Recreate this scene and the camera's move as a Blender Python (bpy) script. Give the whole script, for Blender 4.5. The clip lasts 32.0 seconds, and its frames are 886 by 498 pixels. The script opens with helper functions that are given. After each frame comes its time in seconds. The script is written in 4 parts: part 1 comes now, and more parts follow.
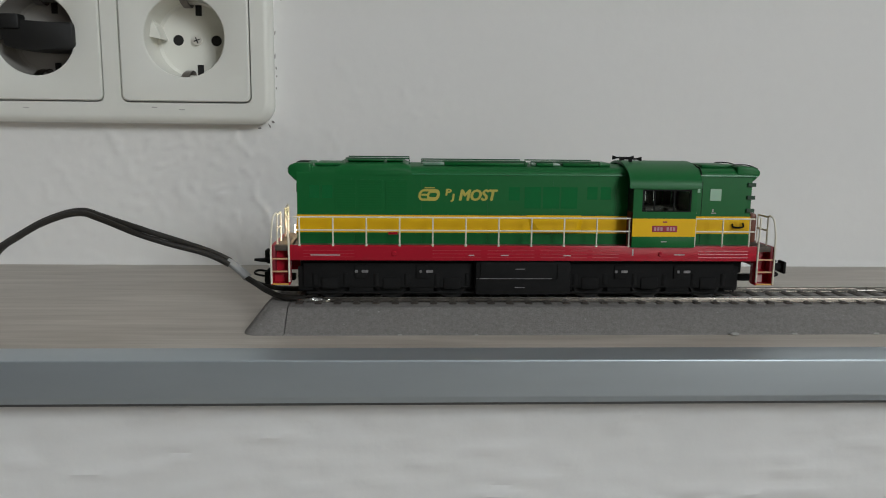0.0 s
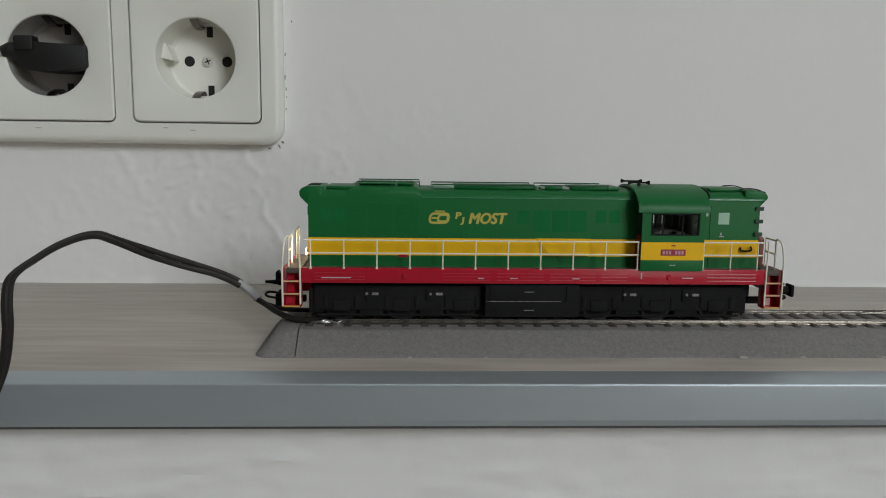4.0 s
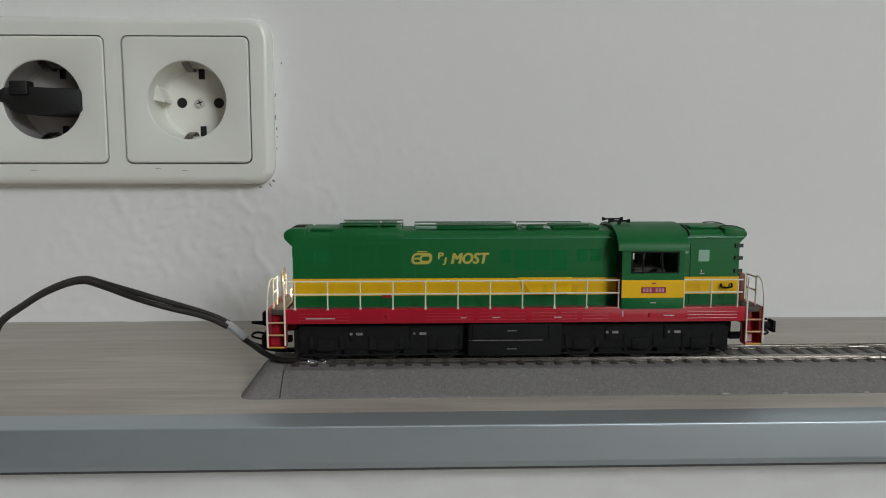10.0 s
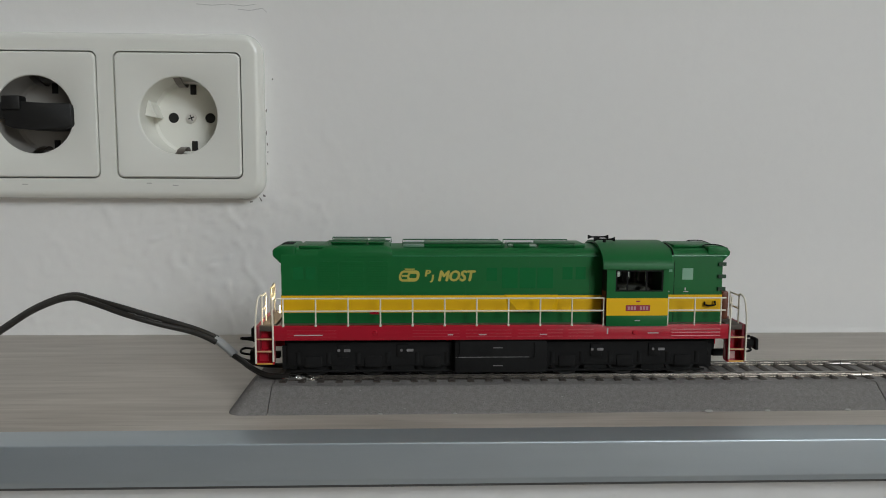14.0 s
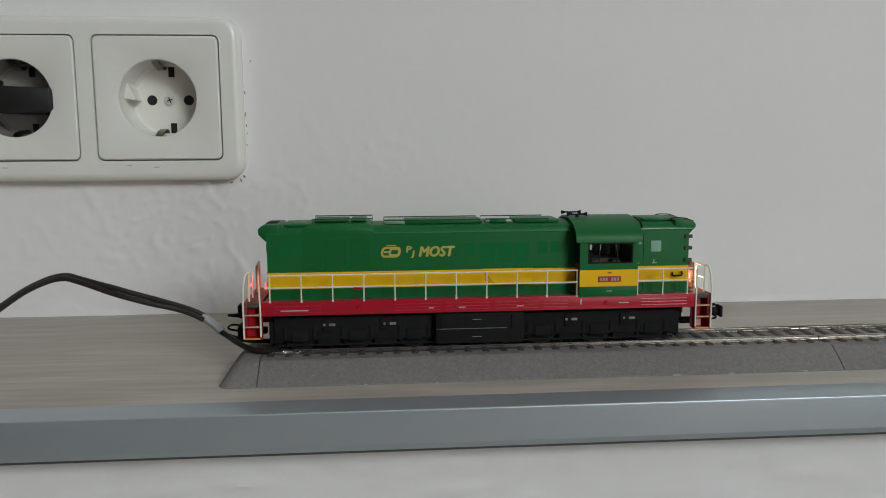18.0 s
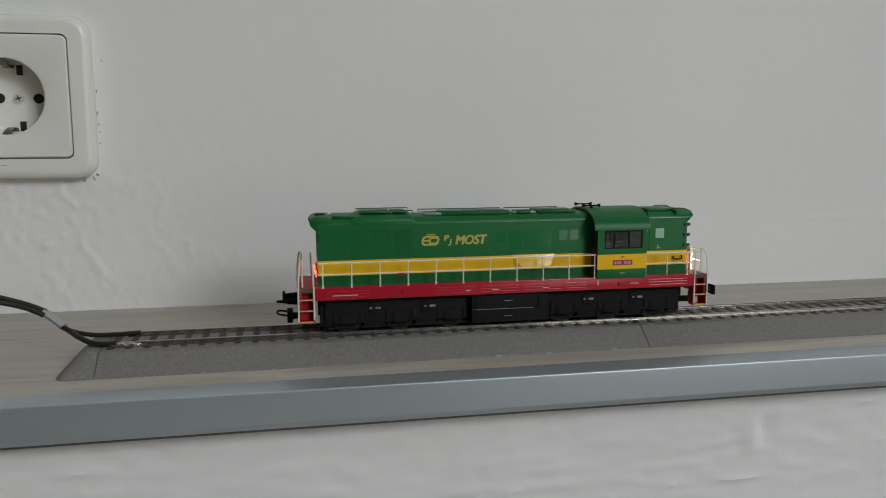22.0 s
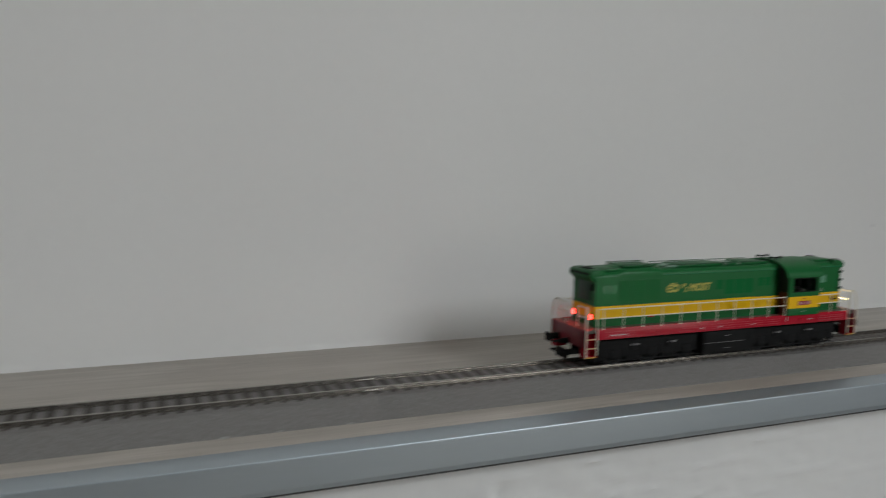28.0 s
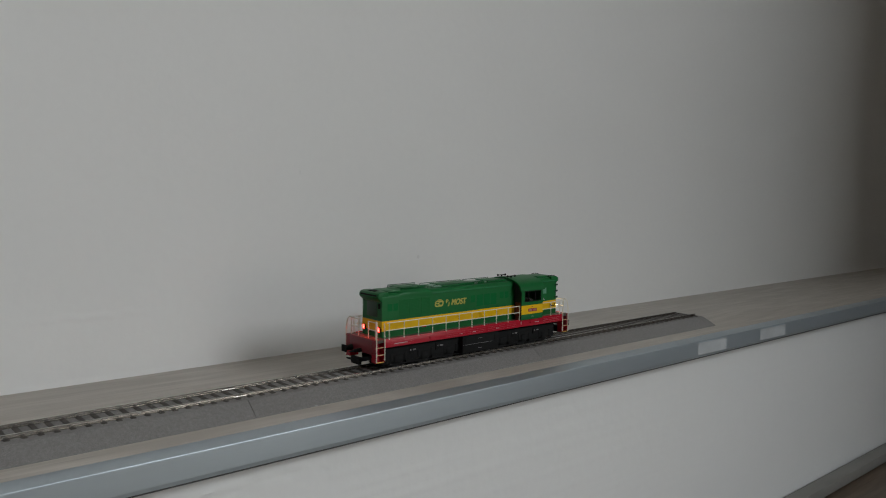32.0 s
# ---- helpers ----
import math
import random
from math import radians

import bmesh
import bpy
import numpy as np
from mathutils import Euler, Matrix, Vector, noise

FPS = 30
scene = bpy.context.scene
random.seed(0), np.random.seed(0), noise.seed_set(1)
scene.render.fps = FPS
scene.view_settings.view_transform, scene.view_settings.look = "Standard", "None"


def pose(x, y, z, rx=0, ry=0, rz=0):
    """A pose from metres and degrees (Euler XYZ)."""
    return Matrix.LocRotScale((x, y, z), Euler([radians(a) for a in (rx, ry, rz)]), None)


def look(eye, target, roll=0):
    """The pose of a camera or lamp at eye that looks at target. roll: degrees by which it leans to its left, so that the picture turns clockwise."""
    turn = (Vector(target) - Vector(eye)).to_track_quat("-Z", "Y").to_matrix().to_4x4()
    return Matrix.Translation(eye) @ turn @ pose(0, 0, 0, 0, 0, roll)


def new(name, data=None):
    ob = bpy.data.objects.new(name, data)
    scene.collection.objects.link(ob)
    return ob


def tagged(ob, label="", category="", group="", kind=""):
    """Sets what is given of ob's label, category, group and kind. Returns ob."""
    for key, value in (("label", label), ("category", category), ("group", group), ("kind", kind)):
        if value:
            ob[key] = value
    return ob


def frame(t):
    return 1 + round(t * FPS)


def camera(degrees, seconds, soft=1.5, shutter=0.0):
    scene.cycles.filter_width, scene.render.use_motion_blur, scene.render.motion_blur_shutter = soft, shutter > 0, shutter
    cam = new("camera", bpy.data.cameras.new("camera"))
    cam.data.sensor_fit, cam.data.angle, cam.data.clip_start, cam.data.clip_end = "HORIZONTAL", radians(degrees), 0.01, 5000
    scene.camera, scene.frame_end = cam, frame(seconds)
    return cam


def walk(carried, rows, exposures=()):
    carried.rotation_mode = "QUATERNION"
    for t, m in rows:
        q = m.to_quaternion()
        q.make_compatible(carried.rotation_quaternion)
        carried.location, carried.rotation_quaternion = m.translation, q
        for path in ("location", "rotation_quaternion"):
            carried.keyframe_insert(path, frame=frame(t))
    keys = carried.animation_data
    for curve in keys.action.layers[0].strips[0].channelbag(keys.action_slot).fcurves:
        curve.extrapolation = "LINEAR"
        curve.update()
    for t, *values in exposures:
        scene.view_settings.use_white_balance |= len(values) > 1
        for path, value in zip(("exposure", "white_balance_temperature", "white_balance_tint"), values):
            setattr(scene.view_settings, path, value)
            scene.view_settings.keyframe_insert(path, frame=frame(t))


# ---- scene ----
# Units of the plan are millimetres from the wall face (y = 0) and the top of the ledge (z = 0).
LEDGE = 0.95          # height of the ledge over the floor, metres
MM = 0.001
PATH = [
    (0.0, 107.1, -396.2, 74.0, -2.59, -9.35, 0.64),
    (0.5, 105.1, -396.1, 75.0, -2.29, -9.13, 0.80),
    (1.0, 105.9, -396.3, 74.7, -2.37, -8.71, 0.68),
    (1.5, 105.9, -396.6, 77.2, -2.40, -8.73, 0.78),
    (2.0, 105.2, -396.3, 75.7, -2.26, -8.58, 0.57),
    (2.5, 104.2, -396.7, 76.7, -2.29, -8.36, 0.80),
    (3.0, 103.7, -397.5, 77.3, -2.39, -8.43, 0.85),
    (3.5, 104.1, -397.3, 77.9, -2.30, -8.38, 0.90),
    (5.5, 104.9, -398.5, 79.1, -2.72, -9.01, 0.13),
    (6.0, 102.8, -398.6, 79.9, -2.35, -8.70, 0.55),
    (6.5, 103.4, -398.5, 80.8, -2.51, -8.70, 0.50),
    (7.0, 107.8, -399.2, 72.8, -2.04, -8.73, 0.18),
    (7.5, 115.0, -396.0, 77.2, -0.56, -7.81, -0.41),
    (8.0, 116.4, -398.0, 78.8, -1.33, -7.82, -0.23),
    (8.5, 115.9, -400.1, 80.0, -1.79, -7.38, -0.44),
    (9.0, 114.0, -399.1, 82.2, -1.74, -6.97, -0.21),
    (9.5, 113.1, -399.4, 82.5, -1.87, -6.81, -0.17),
    (10.0, 113.3, -400.6, 85.0, -1.82, -6.74, 0.02),
    (10.5, 113.7, -401.1, 84.9, -1.85, -6.49, 0.11),
    (11.0, 112.3, -400.9, 85.4, -1.70, -6.36, 0.13),
    (11.5, 112.9, -402.3, 86.8, -1.77, -6.16, 0.28),
    (12.0, 112.3, -402.1, 88.3, -1.76, -6.11, 0.51),
    (12.5, 113.7, -402.7, 87.1, -2.26, -6.08, 0.30),
    (13.0, 113.9, -402.9, 87.4, -2.07, -6.08, 0.29),
    (13.5, 113.6, -402.9, 87.6, -2.16, -5.96, 0.31),
    (14.0, 115.6, -403.6, 88.8, -2.29, -6.11, 0.30),
    (14.5, 114.3, -402.9, 89.4, -2.01, -6.14, 0.31),
    (15.0, 112.9, -402.2, 85.1, -1.94, -5.97, -0.97),
    (15.5, 117.8, -408.2, 80.2, -3.12, -6.84, -2.15),
    (17.5, 111.6, -414.0, 88.7, -4.24, -7.73, -0.47),
    (18.0, 112.2, -415.0, 89.3, -4.35, -7.72, -0.33),
    (18.5, 110.7, -416.3, 89.7, -4.52, -7.28, -0.16),
    (19.0, 110.9, -416.7, 89.4, -4.48, -7.17, 0.00),
    (19.5, 111.5, -417.0, 89.8, -4.44, -7.18, 0.13),
    (20.0, 113.0, -417.7, 90.5, -4.57, -7.17, 0.13),
    (20.5, 114.6, -418.7, 91.1, -5.21, -7.18, 0.26),
    (21.0, 127.1, -428.0, 89.2, -7.13, -7.58, 0.13),
    (21.5, 135.0, -435.7, 89.2, -9.84, -7.91, -0.01),
    (22.0, 140.7, -439.0, 88.6, -11.02, -7.71, -0.14),
    (22.5, 143.4, -439.1, 90.0, -11.65, -7.81, -0.15),
    (23.0, 143.7, -439.5, 89.2, -11.93, -7.58, -0.06),
    (23.5, 147.2, -440.2, 91.0, -11.94, -7.87, -0.10),
    (24.0, 146.1, -441.0, 91.8, -12.05, -7.38, 0.01),
    (24.5, 146.7, -442.1, 92.6, -12.37, -7.12, 0.11),
    (25.0, 146.7, -442.3, 94.1, -12.56, -7.06, 0.21),
    (25.5, 147.8, -443.8, 93.9, -12.85, -6.86, 0.19),
    (27.5, 152.3, -444.3, 96.2, -17.32, -6.30, 0.18),
    (28.0, 194.6, -444.1, 111.8, -21.65, -6.39, 0.89),
    (29.0, 288.3, -477.5, 121.5, -34.47, -5.34, 0.86),
    (29.3, 306.3, -482.9, 123.4, -36.60, -5.31, 0.59),
    (30.0, 316.9, -483.5, 120.5, -39.31, -4.82, 0.79),
    (31.0, 328.4, -494.8, 122.4, -40.90, -4.95, 0.78),
    (32.0, 333.2, -505.3, 124.6, -40.79, -4.43, 0.79),
]
TRAVEL = [(0.0, 0.0), (19.7, 0.0), (20.0, 8.0), (20.5, 26.6), (21.0, 44.5), (21.5, 64.2), (22.0, 83.3), (22.5, 101.3), (23.0, 120.2), (23.5, 138.9), (24.0, 157.8), (24.5, 176.4), (25.0, 195.3), (25.5, 215.5), (27.5, 314.6), (28.0, 340.5), (29.0, 392.3), (29.3, 409.3), (30.0, 444.3), (31.0, 499.5), (32.0, 551.4)]


def eye_pose(x, y, z, yaw, pitch, roll):
    a, b = radians(yaw), radians(pitch)
    eye = Vector((x * MM, y * MM, LEDGE + z * MM))
    return look(eye, eye + Vector((-math.sin(a) * math.cos(b), math.cos(a) * math.cos(b), math.sin(b))), roll)


cam = camera(60.0, 32.0, soft=1.0, shutter=0.5)
walk(cam, [(t, eye_pose(*r)) for t, *r in PATH],
     exposures=[(0.0, 0.0), (19.5, 0.0), (22.0, -0.12), (25.0, -0.20), (28.0, -0.30), (32.0, -0.30)])

# ---- light ----
world = bpy.data.worlds.new("sky")
scene.world = world
world.use_nodes = True
sky = world.node_tree.nodes.new("ShaderNodeTexSky")
sky.sky_type, sky.sun_disc, sky.sun_elevation, sky.sun_rotation = "NISHITA", False, radians(35), radians(150)
world.node_tree.links.new(sky.outputs[0], world.node_tree.nodes["Background"].inputs[0])
world.node_tree.nodes["Background"].inputs[1].default_value = 0.08

WINDOW = dict(x0=1.40, x1=3.00, z0=0.30, z1=3.50, y=-3.4)   # a wide glazed front to the outside


def area(name, eye, target, sx, sy, power, color):
    data = bpy.data.lights.new(name, "AREA")
    data.shape, data.size, data.size_y, data.energy, data.color = "RECTANGLE", sx, sy, power, color
    ob = new(name, data)
    ob.matrix_world = look(eye, target)
    return ob


wx = (WINDOW["x0"] + WINDOW["x1"]) / 2
area("sky_through_glazing", (wx, WINDOW["y"] - 0.05, 2.80), (wx, 0, 2.80), 1.56, 1.36, 100.0, (0.897, 0.960, 1.0))
area("ground_through_glazing", (wx, WINDOW["y"] - 0.05, 0.88), (wx, 0, 0.88), 1.56, 1.14, 9.0, (0.93, 0.975, 1.0))


# ---- materials ----
def mat(name, color, rough=0.5, metal=0.0, spots=0.0, spot_scale=60.0, grain=0.0, grain_scale=900.0, bump=0.0, bump_scale=400.0,
        coat=0.0, stretch=(1, 1, 1), dark=0.6, spec=0.5, per_piece=0.0, rough_var=0.0):
    """A painted, plastic or metal surface with stains (large) and grain (small)."""
    m = bpy.data.materials.new(name)
    m.use_nodes = True
    nt = m.node_tree
    n, link = nt.nodes, nt.links.new
    b = n["Principled BSDF"]
    b.inputs["Roughness"].default_value, b.inputs["Metallic"].default_value = rough, metal
    b.inputs["Coat Weight"].default_value, b.inputs["Coat Roughness"].default_value = coat, 0.12
    b.inputs["Specular IOR Level"].default_value = spec
    co = n.new("ShaderNodeTexCoord")
    mp = n.new("ShaderNodeMapping")
    mp.inputs["Scale"].default_value = stretch
    link(co.outputs["Object"], mp.inputs[0])

    def noise_tex(scale, detail=4.0):
        t = n.new("ShaderNodeTexNoise")
        t.inputs["Scale"].default_value, t.inputs["Detail"].default_value = scale, detail
        link(mp.outputs[0], t.inputs["Vector"])
        return t

    out = None
    base = (*color, 1)
    for amount, scale, detail in ((spots, spot_scale, 5.0), (grain, grain_scale, 3.0)):
        if amount:
            t = noise_tex(scale, detail)
            ramp = n.new("ShaderNodeMapRange")
            ramp.inputs[1].default_value, ramp.inputs[2].default_value = 0.35, 0.68
            link(t.outputs[0], ramp.inputs[0])
            mx = n.new("ShaderNodeMix")
            mx.data_type = "RGBA"
            mul = n.new("ShaderNodeMath")
            mul.operation = "MULTIPLY"
            mul.inputs[1].default_value = amount
            link(ramp.outputs[0], mul.inputs[0])
            link(mul.outputs[0], mx.inputs[0])
            if out is None:
                mx.inputs[6].default_value = base
            else:
                link(out, mx.inputs[6])
            mx.inputs[7].default_value = tuple(c * dark for c in color) + (1,)
            out = mx.outputs[2]
    if per_piece:
        info = n.new("ShaderNodeObjectInfo")
        mr = n.new("ShaderNodeMapRange")
        mr.inputs[3].default_value, mr.inputs[4].default_value = 1 - per_piece, 1 + per_piece
        link(info.outputs["Random"], mr.inputs[0])
        hs = n.new("ShaderNodeHueSaturation")
        link(mr.outputs[0], hs.inputs["Value"])
        if out is None:
            hs.inputs["Color"].default_value = base
        else:
            link(out, hs.inputs["Color"])
        out = hs.outputs[0]
    if out is None:
        b.inputs["Base Color"].default_value = base
    else:
        link(out, b.inputs["Base Color"])
    if rough_var:
        t = noise_tex(spot_scale * 1.7)
        mr = n.new("ShaderNodeMapRange")
        mr.inputs[3].default_value, mr.inputs[4].default_value = max(0.02, rough - rough_var), min(1, rough + rough_var)
        link(t.outputs[0], mr.inputs[0])
        link(mr.outputs[0], b.inputs["Roughness"])
    if bump:
        t = noise_tex(bump_scale, 6.0)
        bp = n.new("ShaderNodeBump")
        bp.inputs["Strength"].default_value, bp.inputs["Distance"].default_value = 1.0, bump
        link(t.outputs[0], bp.inputs["Height"])
        link(bp.outputs[0], b.inputs["Normal"])
    return m


def glow(name, color, strength):
    m = bpy.data.materials.new(name)
    m.use_nodes = True
    b = m.node_tree.nodes["Principled BSDF"]
    b.inputs["Base Color"].default_value = (*color, 1)
    b.inputs["Emission Color"].default_value = (*color, 1)
    b.inputs["Emission Strength"].default_value = strength
    return m


def wood_laminate(name, light, dark_tone):
    """Printed oak: broad cathedral figure, long streaks along the board and thin dark pores."""
    m = bpy.data.materials.new(name)
    m.use_nodes = True
    n, link = m.node_tree.nodes, m.node_tree.links.new
    b = n["Principled BSDF"]
    b.inputs["Roughness"].default_value = 0.42
    co = n.new("ShaderNodeTexCoord")

    def streaks(stretch, scale, detail, distortion, low, high):
        mp, t, mr = n.new("ShaderNodeMapping"), n.new("ShaderNodeTexNoise"), n.new("ShaderNodeMapRange")
        mp.inputs["Scale"].default_value = (1.0, stretch, stretch)
        link(co.outputs["Object"], mp.inputs[0])
        t.inputs["Scale"].default_value, t.inputs["Detail"].default_value, t.inputs["Distortion"].default_value = scale, detail, distortion
        link(mp.outputs[0], t.inputs["Vector"])
        mr.inputs[1].default_value, mr.inputs[2].default_value = low, high
        link(t.outputs[0], mr.inputs[0])
        return mr.outputs[0]

    def mixed(fac, weight, first, second):
        mul, mx = n.new("ShaderNodeMath"), n.new("ShaderNodeMix")
        mul.operation, mx.data_type = "MULTIPLY", "RGBA"
        mul.inputs[1].default_value = weight
        link(fac, mul.inputs[0])
        link(mul.outputs[0], mx.inputs[0])
        if isinstance(first, tuple):
            mx.inputs[6].default_value = (*first, 1)
        else:
            link(first, mx.inputs[6])
        mx.inputs[7].default_value = (*second, 1)
        return mx.outputs[2]

    pore = tuple(c * 0.55 for c in dark_tone)
    col = mixed(streaks(7.0, 7.0, 3.0, 1.6, 0.34, 0.66), 0.75, light, dark_tone)
    col = mixed(streaks(22.0, 14.0, 4.0, 0.6, 0.42, 0.72), 0.6, col, dark_tone)
    pores = streaks(45.0, 22.0, 3.0, 0.2, 0.60, 0.74)
    col = mixed(pores, 0.55, col, pore)
    link(col, b.inputs["Base Color"])
    bp = n.new("ShaderNodeBump")
    bp.invert = True
    bp.inputs["Distance"].default_value = 0.00006
    link(pores, bp.inputs["Height"])
    link(bp.outputs[0], b.inputs["Normal"])
    return m


PLASTER = mat("white_plaster", (0.80, 0.79, 0.77), 0.85, spots=0.10, spot_scale=7, grain=0.06, grain_scale=160, bump=0.00014, bump_scale=150, dark=0.82, spec=0.2)
PAINT_LOW = mat("white_wall_paint", (0.80, 0.80, 0.79), 0.8, spots=0.08, spot_scale=9, grain=0.05, grain_scale=200, bump=0.00035, bump_scale=80, dark=0.84, spec=0.2)
# for unseen walls, kept dark so that they throw back little fill light
DIMWALL = mat("dim_unseen_wall", (0.15, 0.13, 0.11), 0.85, spots=0.1, spot_scale=6, bump=0.0004, bump_scale=90)
CEILING = mat("ceiling_paint", (0.82, 0.82, 0.80), 0.9, spots=0.06, spot_scale=5, bump=0.0006, bump_scale=120)
LAMINATE = wood_laminate("grey_oak_laminate", (0.525, 0.48, 0.426), (0.363, 0.322, 0.277))
BROWN = wood_laminate("brown_wood_laminate", (0.20, 0.14, 0.095), (0.11, 0.075, 0.05))
FLOOR = wood_laminate("floor_laminate", (0.44, 0.37, 0.29), (0.32, 0.26, 0.20))
ALU = mat("anodised_edge", (0.47, 0.535, 0.58), 0.38, 0.60, spots=0.10, spot_scale=30, grain=0.06, grain_scale=300, stretch=(0.15, 1, 1), bump=0.00003, bump_scale=260, rough_var=0.07)
GREEN = mat("green_paint", (0.008, 0.126, 0.031), 0.40, spec=0.22, grain=0.10, grain_scale=700, spots=0.10, spot_scale=110, dark=0.75)
YELLOW = mat("yellow_paint", (0.86, 0.50, 0.010), 0.42, spec=0.22, spots=0.10, spot_scale=120, grain=0.05, dark=0.8)
RED = mat("red_paint", (0.42, 0.014, 0.030), 0.25, spec=0.35, spots=0.12, spot_scale=120, grain=0.06, dark=0.75)
DARKRED = mat("dark_red_door", (0.16, 0.022, 0.015), 0.4, spots=0.1, spot_scale=200)
BLACK = mat("black_plastic", (0.015, 0.015, 0.015), 0.8, spec=0.10, spots=0.3, spot_scale=260, grain=0.2, bump=0.00008, bump_scale=1500, dark=0.5)
BLACKGLOSS = mat("black_moulded_plug", (0.009, 0.009, 0.009), 0.55, spots=0.25, spot_scale=200, bump=0.00004, bump_scale=1500)
CABLE = mat("black_cable_sheath", (0.017, 0.015, 0.013), 0.5, spec=0.3, spots=0.2, spot_scale=150, bump=0.00003, bump_scale=900)
GREYCABLE = mat("grey_cable_sheath", (0.42, 0.42, 0.41), 0.45, spots=0.15, spot_scale=150)
TAPE = mat("pale_tape", (0.34, 0.35, 0.355), 0.45, spots=0.2, spot_scale=300, grain=0.1)
SOLDER = mat("solder", (0.72, 0.72, 0.70), 0.22, 1.0, bump=0.0004, bump_scale=700)
RAIL = mat("nickel_silver_rail", (0.50, 0.475, 0.44), 0.25, 1.0, spots=0.2, spot_scale=60, grain=0.1, stretch=(0.2, 1, 1), rough_var=0.08)
SLEEPER = mat("brown_sleeper", (0.060, 0.048, 0.040), 0.7, spots=0.3, spot_scale=300, grain=0.3, grain_scale=1500, bump=0.0001, bump_scale=1500, per_piece=0.18)
BALLAST = mat("grey_foam_ballast", (0.345, 0.328, 0.315), 0.92, spots=0.35, spot_scale=700, grain=0.5, grain_scale=2400, bump=0.0008, bump_scale=2600, dark=0.42, spec=0.15)
IVORY = mat("ivory_switch_plastic", (0.79, 0.79, 0.735), 0.24, spots=0.06, spot_scale=25, grain=0.03, dark=0.85, coat=0.1)
IVORY_IN = mat("ivory_socket_well", (0.79, 0.785, 0.72), 0.26, spots=0.05, spot_scale=40, dark=0.85)
HOLE = mat("dark_hole", (0.010, 0.009, 0.008), 0.7)
STEEL = mat("steel_clip", (0.80, 0.78, 0.72), 0.45, 0.5, spots=0.2, spot_scale=400)
CLIPSTEEL = mat("tarnished_clip", (0.15, 0.125, 0.11), 0.3, 1.0, spots=0.3, spot_scale=300)
CREAM = mat("cream_rail_paint", (0.80, 0.76, 0.64), 0.4, grain=0.1, grain_scale=2000, dark=0.8)
PANEGREEN = mat("green_glossy_pane", (0.012, 0.150, 0.044), 0.11, spec=0.5, grain=0.05)
GOLDTEXT = mat("yellow_lettering", (0.48, 0.42, 0.08), 0.45, grain=0.1, dark=0.8)
WHITEMARK = mat("white_marking", (0.50, 0.45, 0.46), 0.5, grain=0.15, grain_scale=2500)
PLATE = mat("crimson_number_plate", (0.32, 0.02, 0.05), 0.4)
BRASS = mat("step_edge_yellow", (0.66, 0.34, 0.06), 0.4, spots=0.2, spot_scale=400)
INSIDE = mat("grey_cab_interior", (0.045, 0.040, 0.032), 0.7, spots=0.2, spot_scale=200)
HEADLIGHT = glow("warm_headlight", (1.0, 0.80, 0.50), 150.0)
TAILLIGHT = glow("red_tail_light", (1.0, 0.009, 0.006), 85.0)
SMUDGE = mat("dark_plaster_smudge", (0.24, 0.22, 0.21), 0.9, spots=0.4, spot_scale=400)
GLUE = mat("dried_glue", (0.42, 0.41, 0.39), 0.35, spots=0.3, spot_scale=300, dark=0.7)
SCUFF = mat("grey_scuff", (0.42, 0.41, 0.38), 0.6, spots=0.4, spot_scale=900)


# ---- mesh helpers (millimetres) ----
def finish(name, bm, material, smooth=35):
    bmesh.ops.recalc_face_normals(bm, faces=bm.faces)
    bmesh.ops.scale(bm, vec=(MM, MM, MM), verts=bm.verts)
    me = bpy.data.meshes.new(name)
    bm.to_mesh(me)
    bm.free()
    if material:
        me.materials.append(material)
    me.polygons.foreach_set("use_smooth", [True] * len(me.polygons))
    me.set_sharp_from_angle(angle=radians(smooth))
    return me


def part(name, bm, material, parent, label=""):
    ob = new(name, bm if isinstance(bm, bpy.types.Mesh) else finish(name, bm, material))
    ob.parent = parent
    return tagged(ob, label)


def thing(name, x, y, z, label, category, group="", kind="", turn=0):
    ob = new(name)
    ob.empty_display_size = 0.01
    ob.matrix_world = pose(x * MM, y * MM, LEDGE + z * MM, 0, 0, turn)
    return tagged(ob, label, category, group, kind)


def solo(name, bm, material, x, y, z, label, category="", group="", kind=""):
    ob = new(name, finish(name, bm, material))
    ob.matrix_world = pose(x * MM, y * MM, LEDGE + z * MM)
    return tagged(ob, label, category, group, kind)


def box(bm, x0, y0, z0, x1, y1, z1, bev=0.0, seg=2):
    g = bmesh.ops.create_cube(bm, size=1.0)
    vs = g["verts"]
    for v in vs:
        v.co = ((x0 + x1) / 2 + v.co.x * (x1 - x0), (y0 + y1) / 2 + v.co.y * (y1 - y0), (z0 + z1) / 2 + v.co.z * (z1 - z0))
    if bev:
        es = list({e for v in vs for e in v.link_edges})
        bmesh.ops.bevel(bm, geom=es, offset=bev, segments=seg, affect="EDGES", profile=0.5)
    return bm


def boxed(*a, **k):
    return box(bmesh.new(), *a, **k)


def cyl(bm, p0, p1, r0, r1=None, seg=20):
    p0, p1 = Vector(p0), Vector(p1)
    d = p1 - p0
    m = Matrix.Translation((p0 + p1) / 2) @ d.to_track_quat("Z", "Y").to_matrix().to_4x4()
    bmesh.ops.create_cone(bm, cap_ends=True, segments=seg, radius1=r0, radius2=r0 if r1 is None else r1, depth=d.length, matrix=m)
    return bm


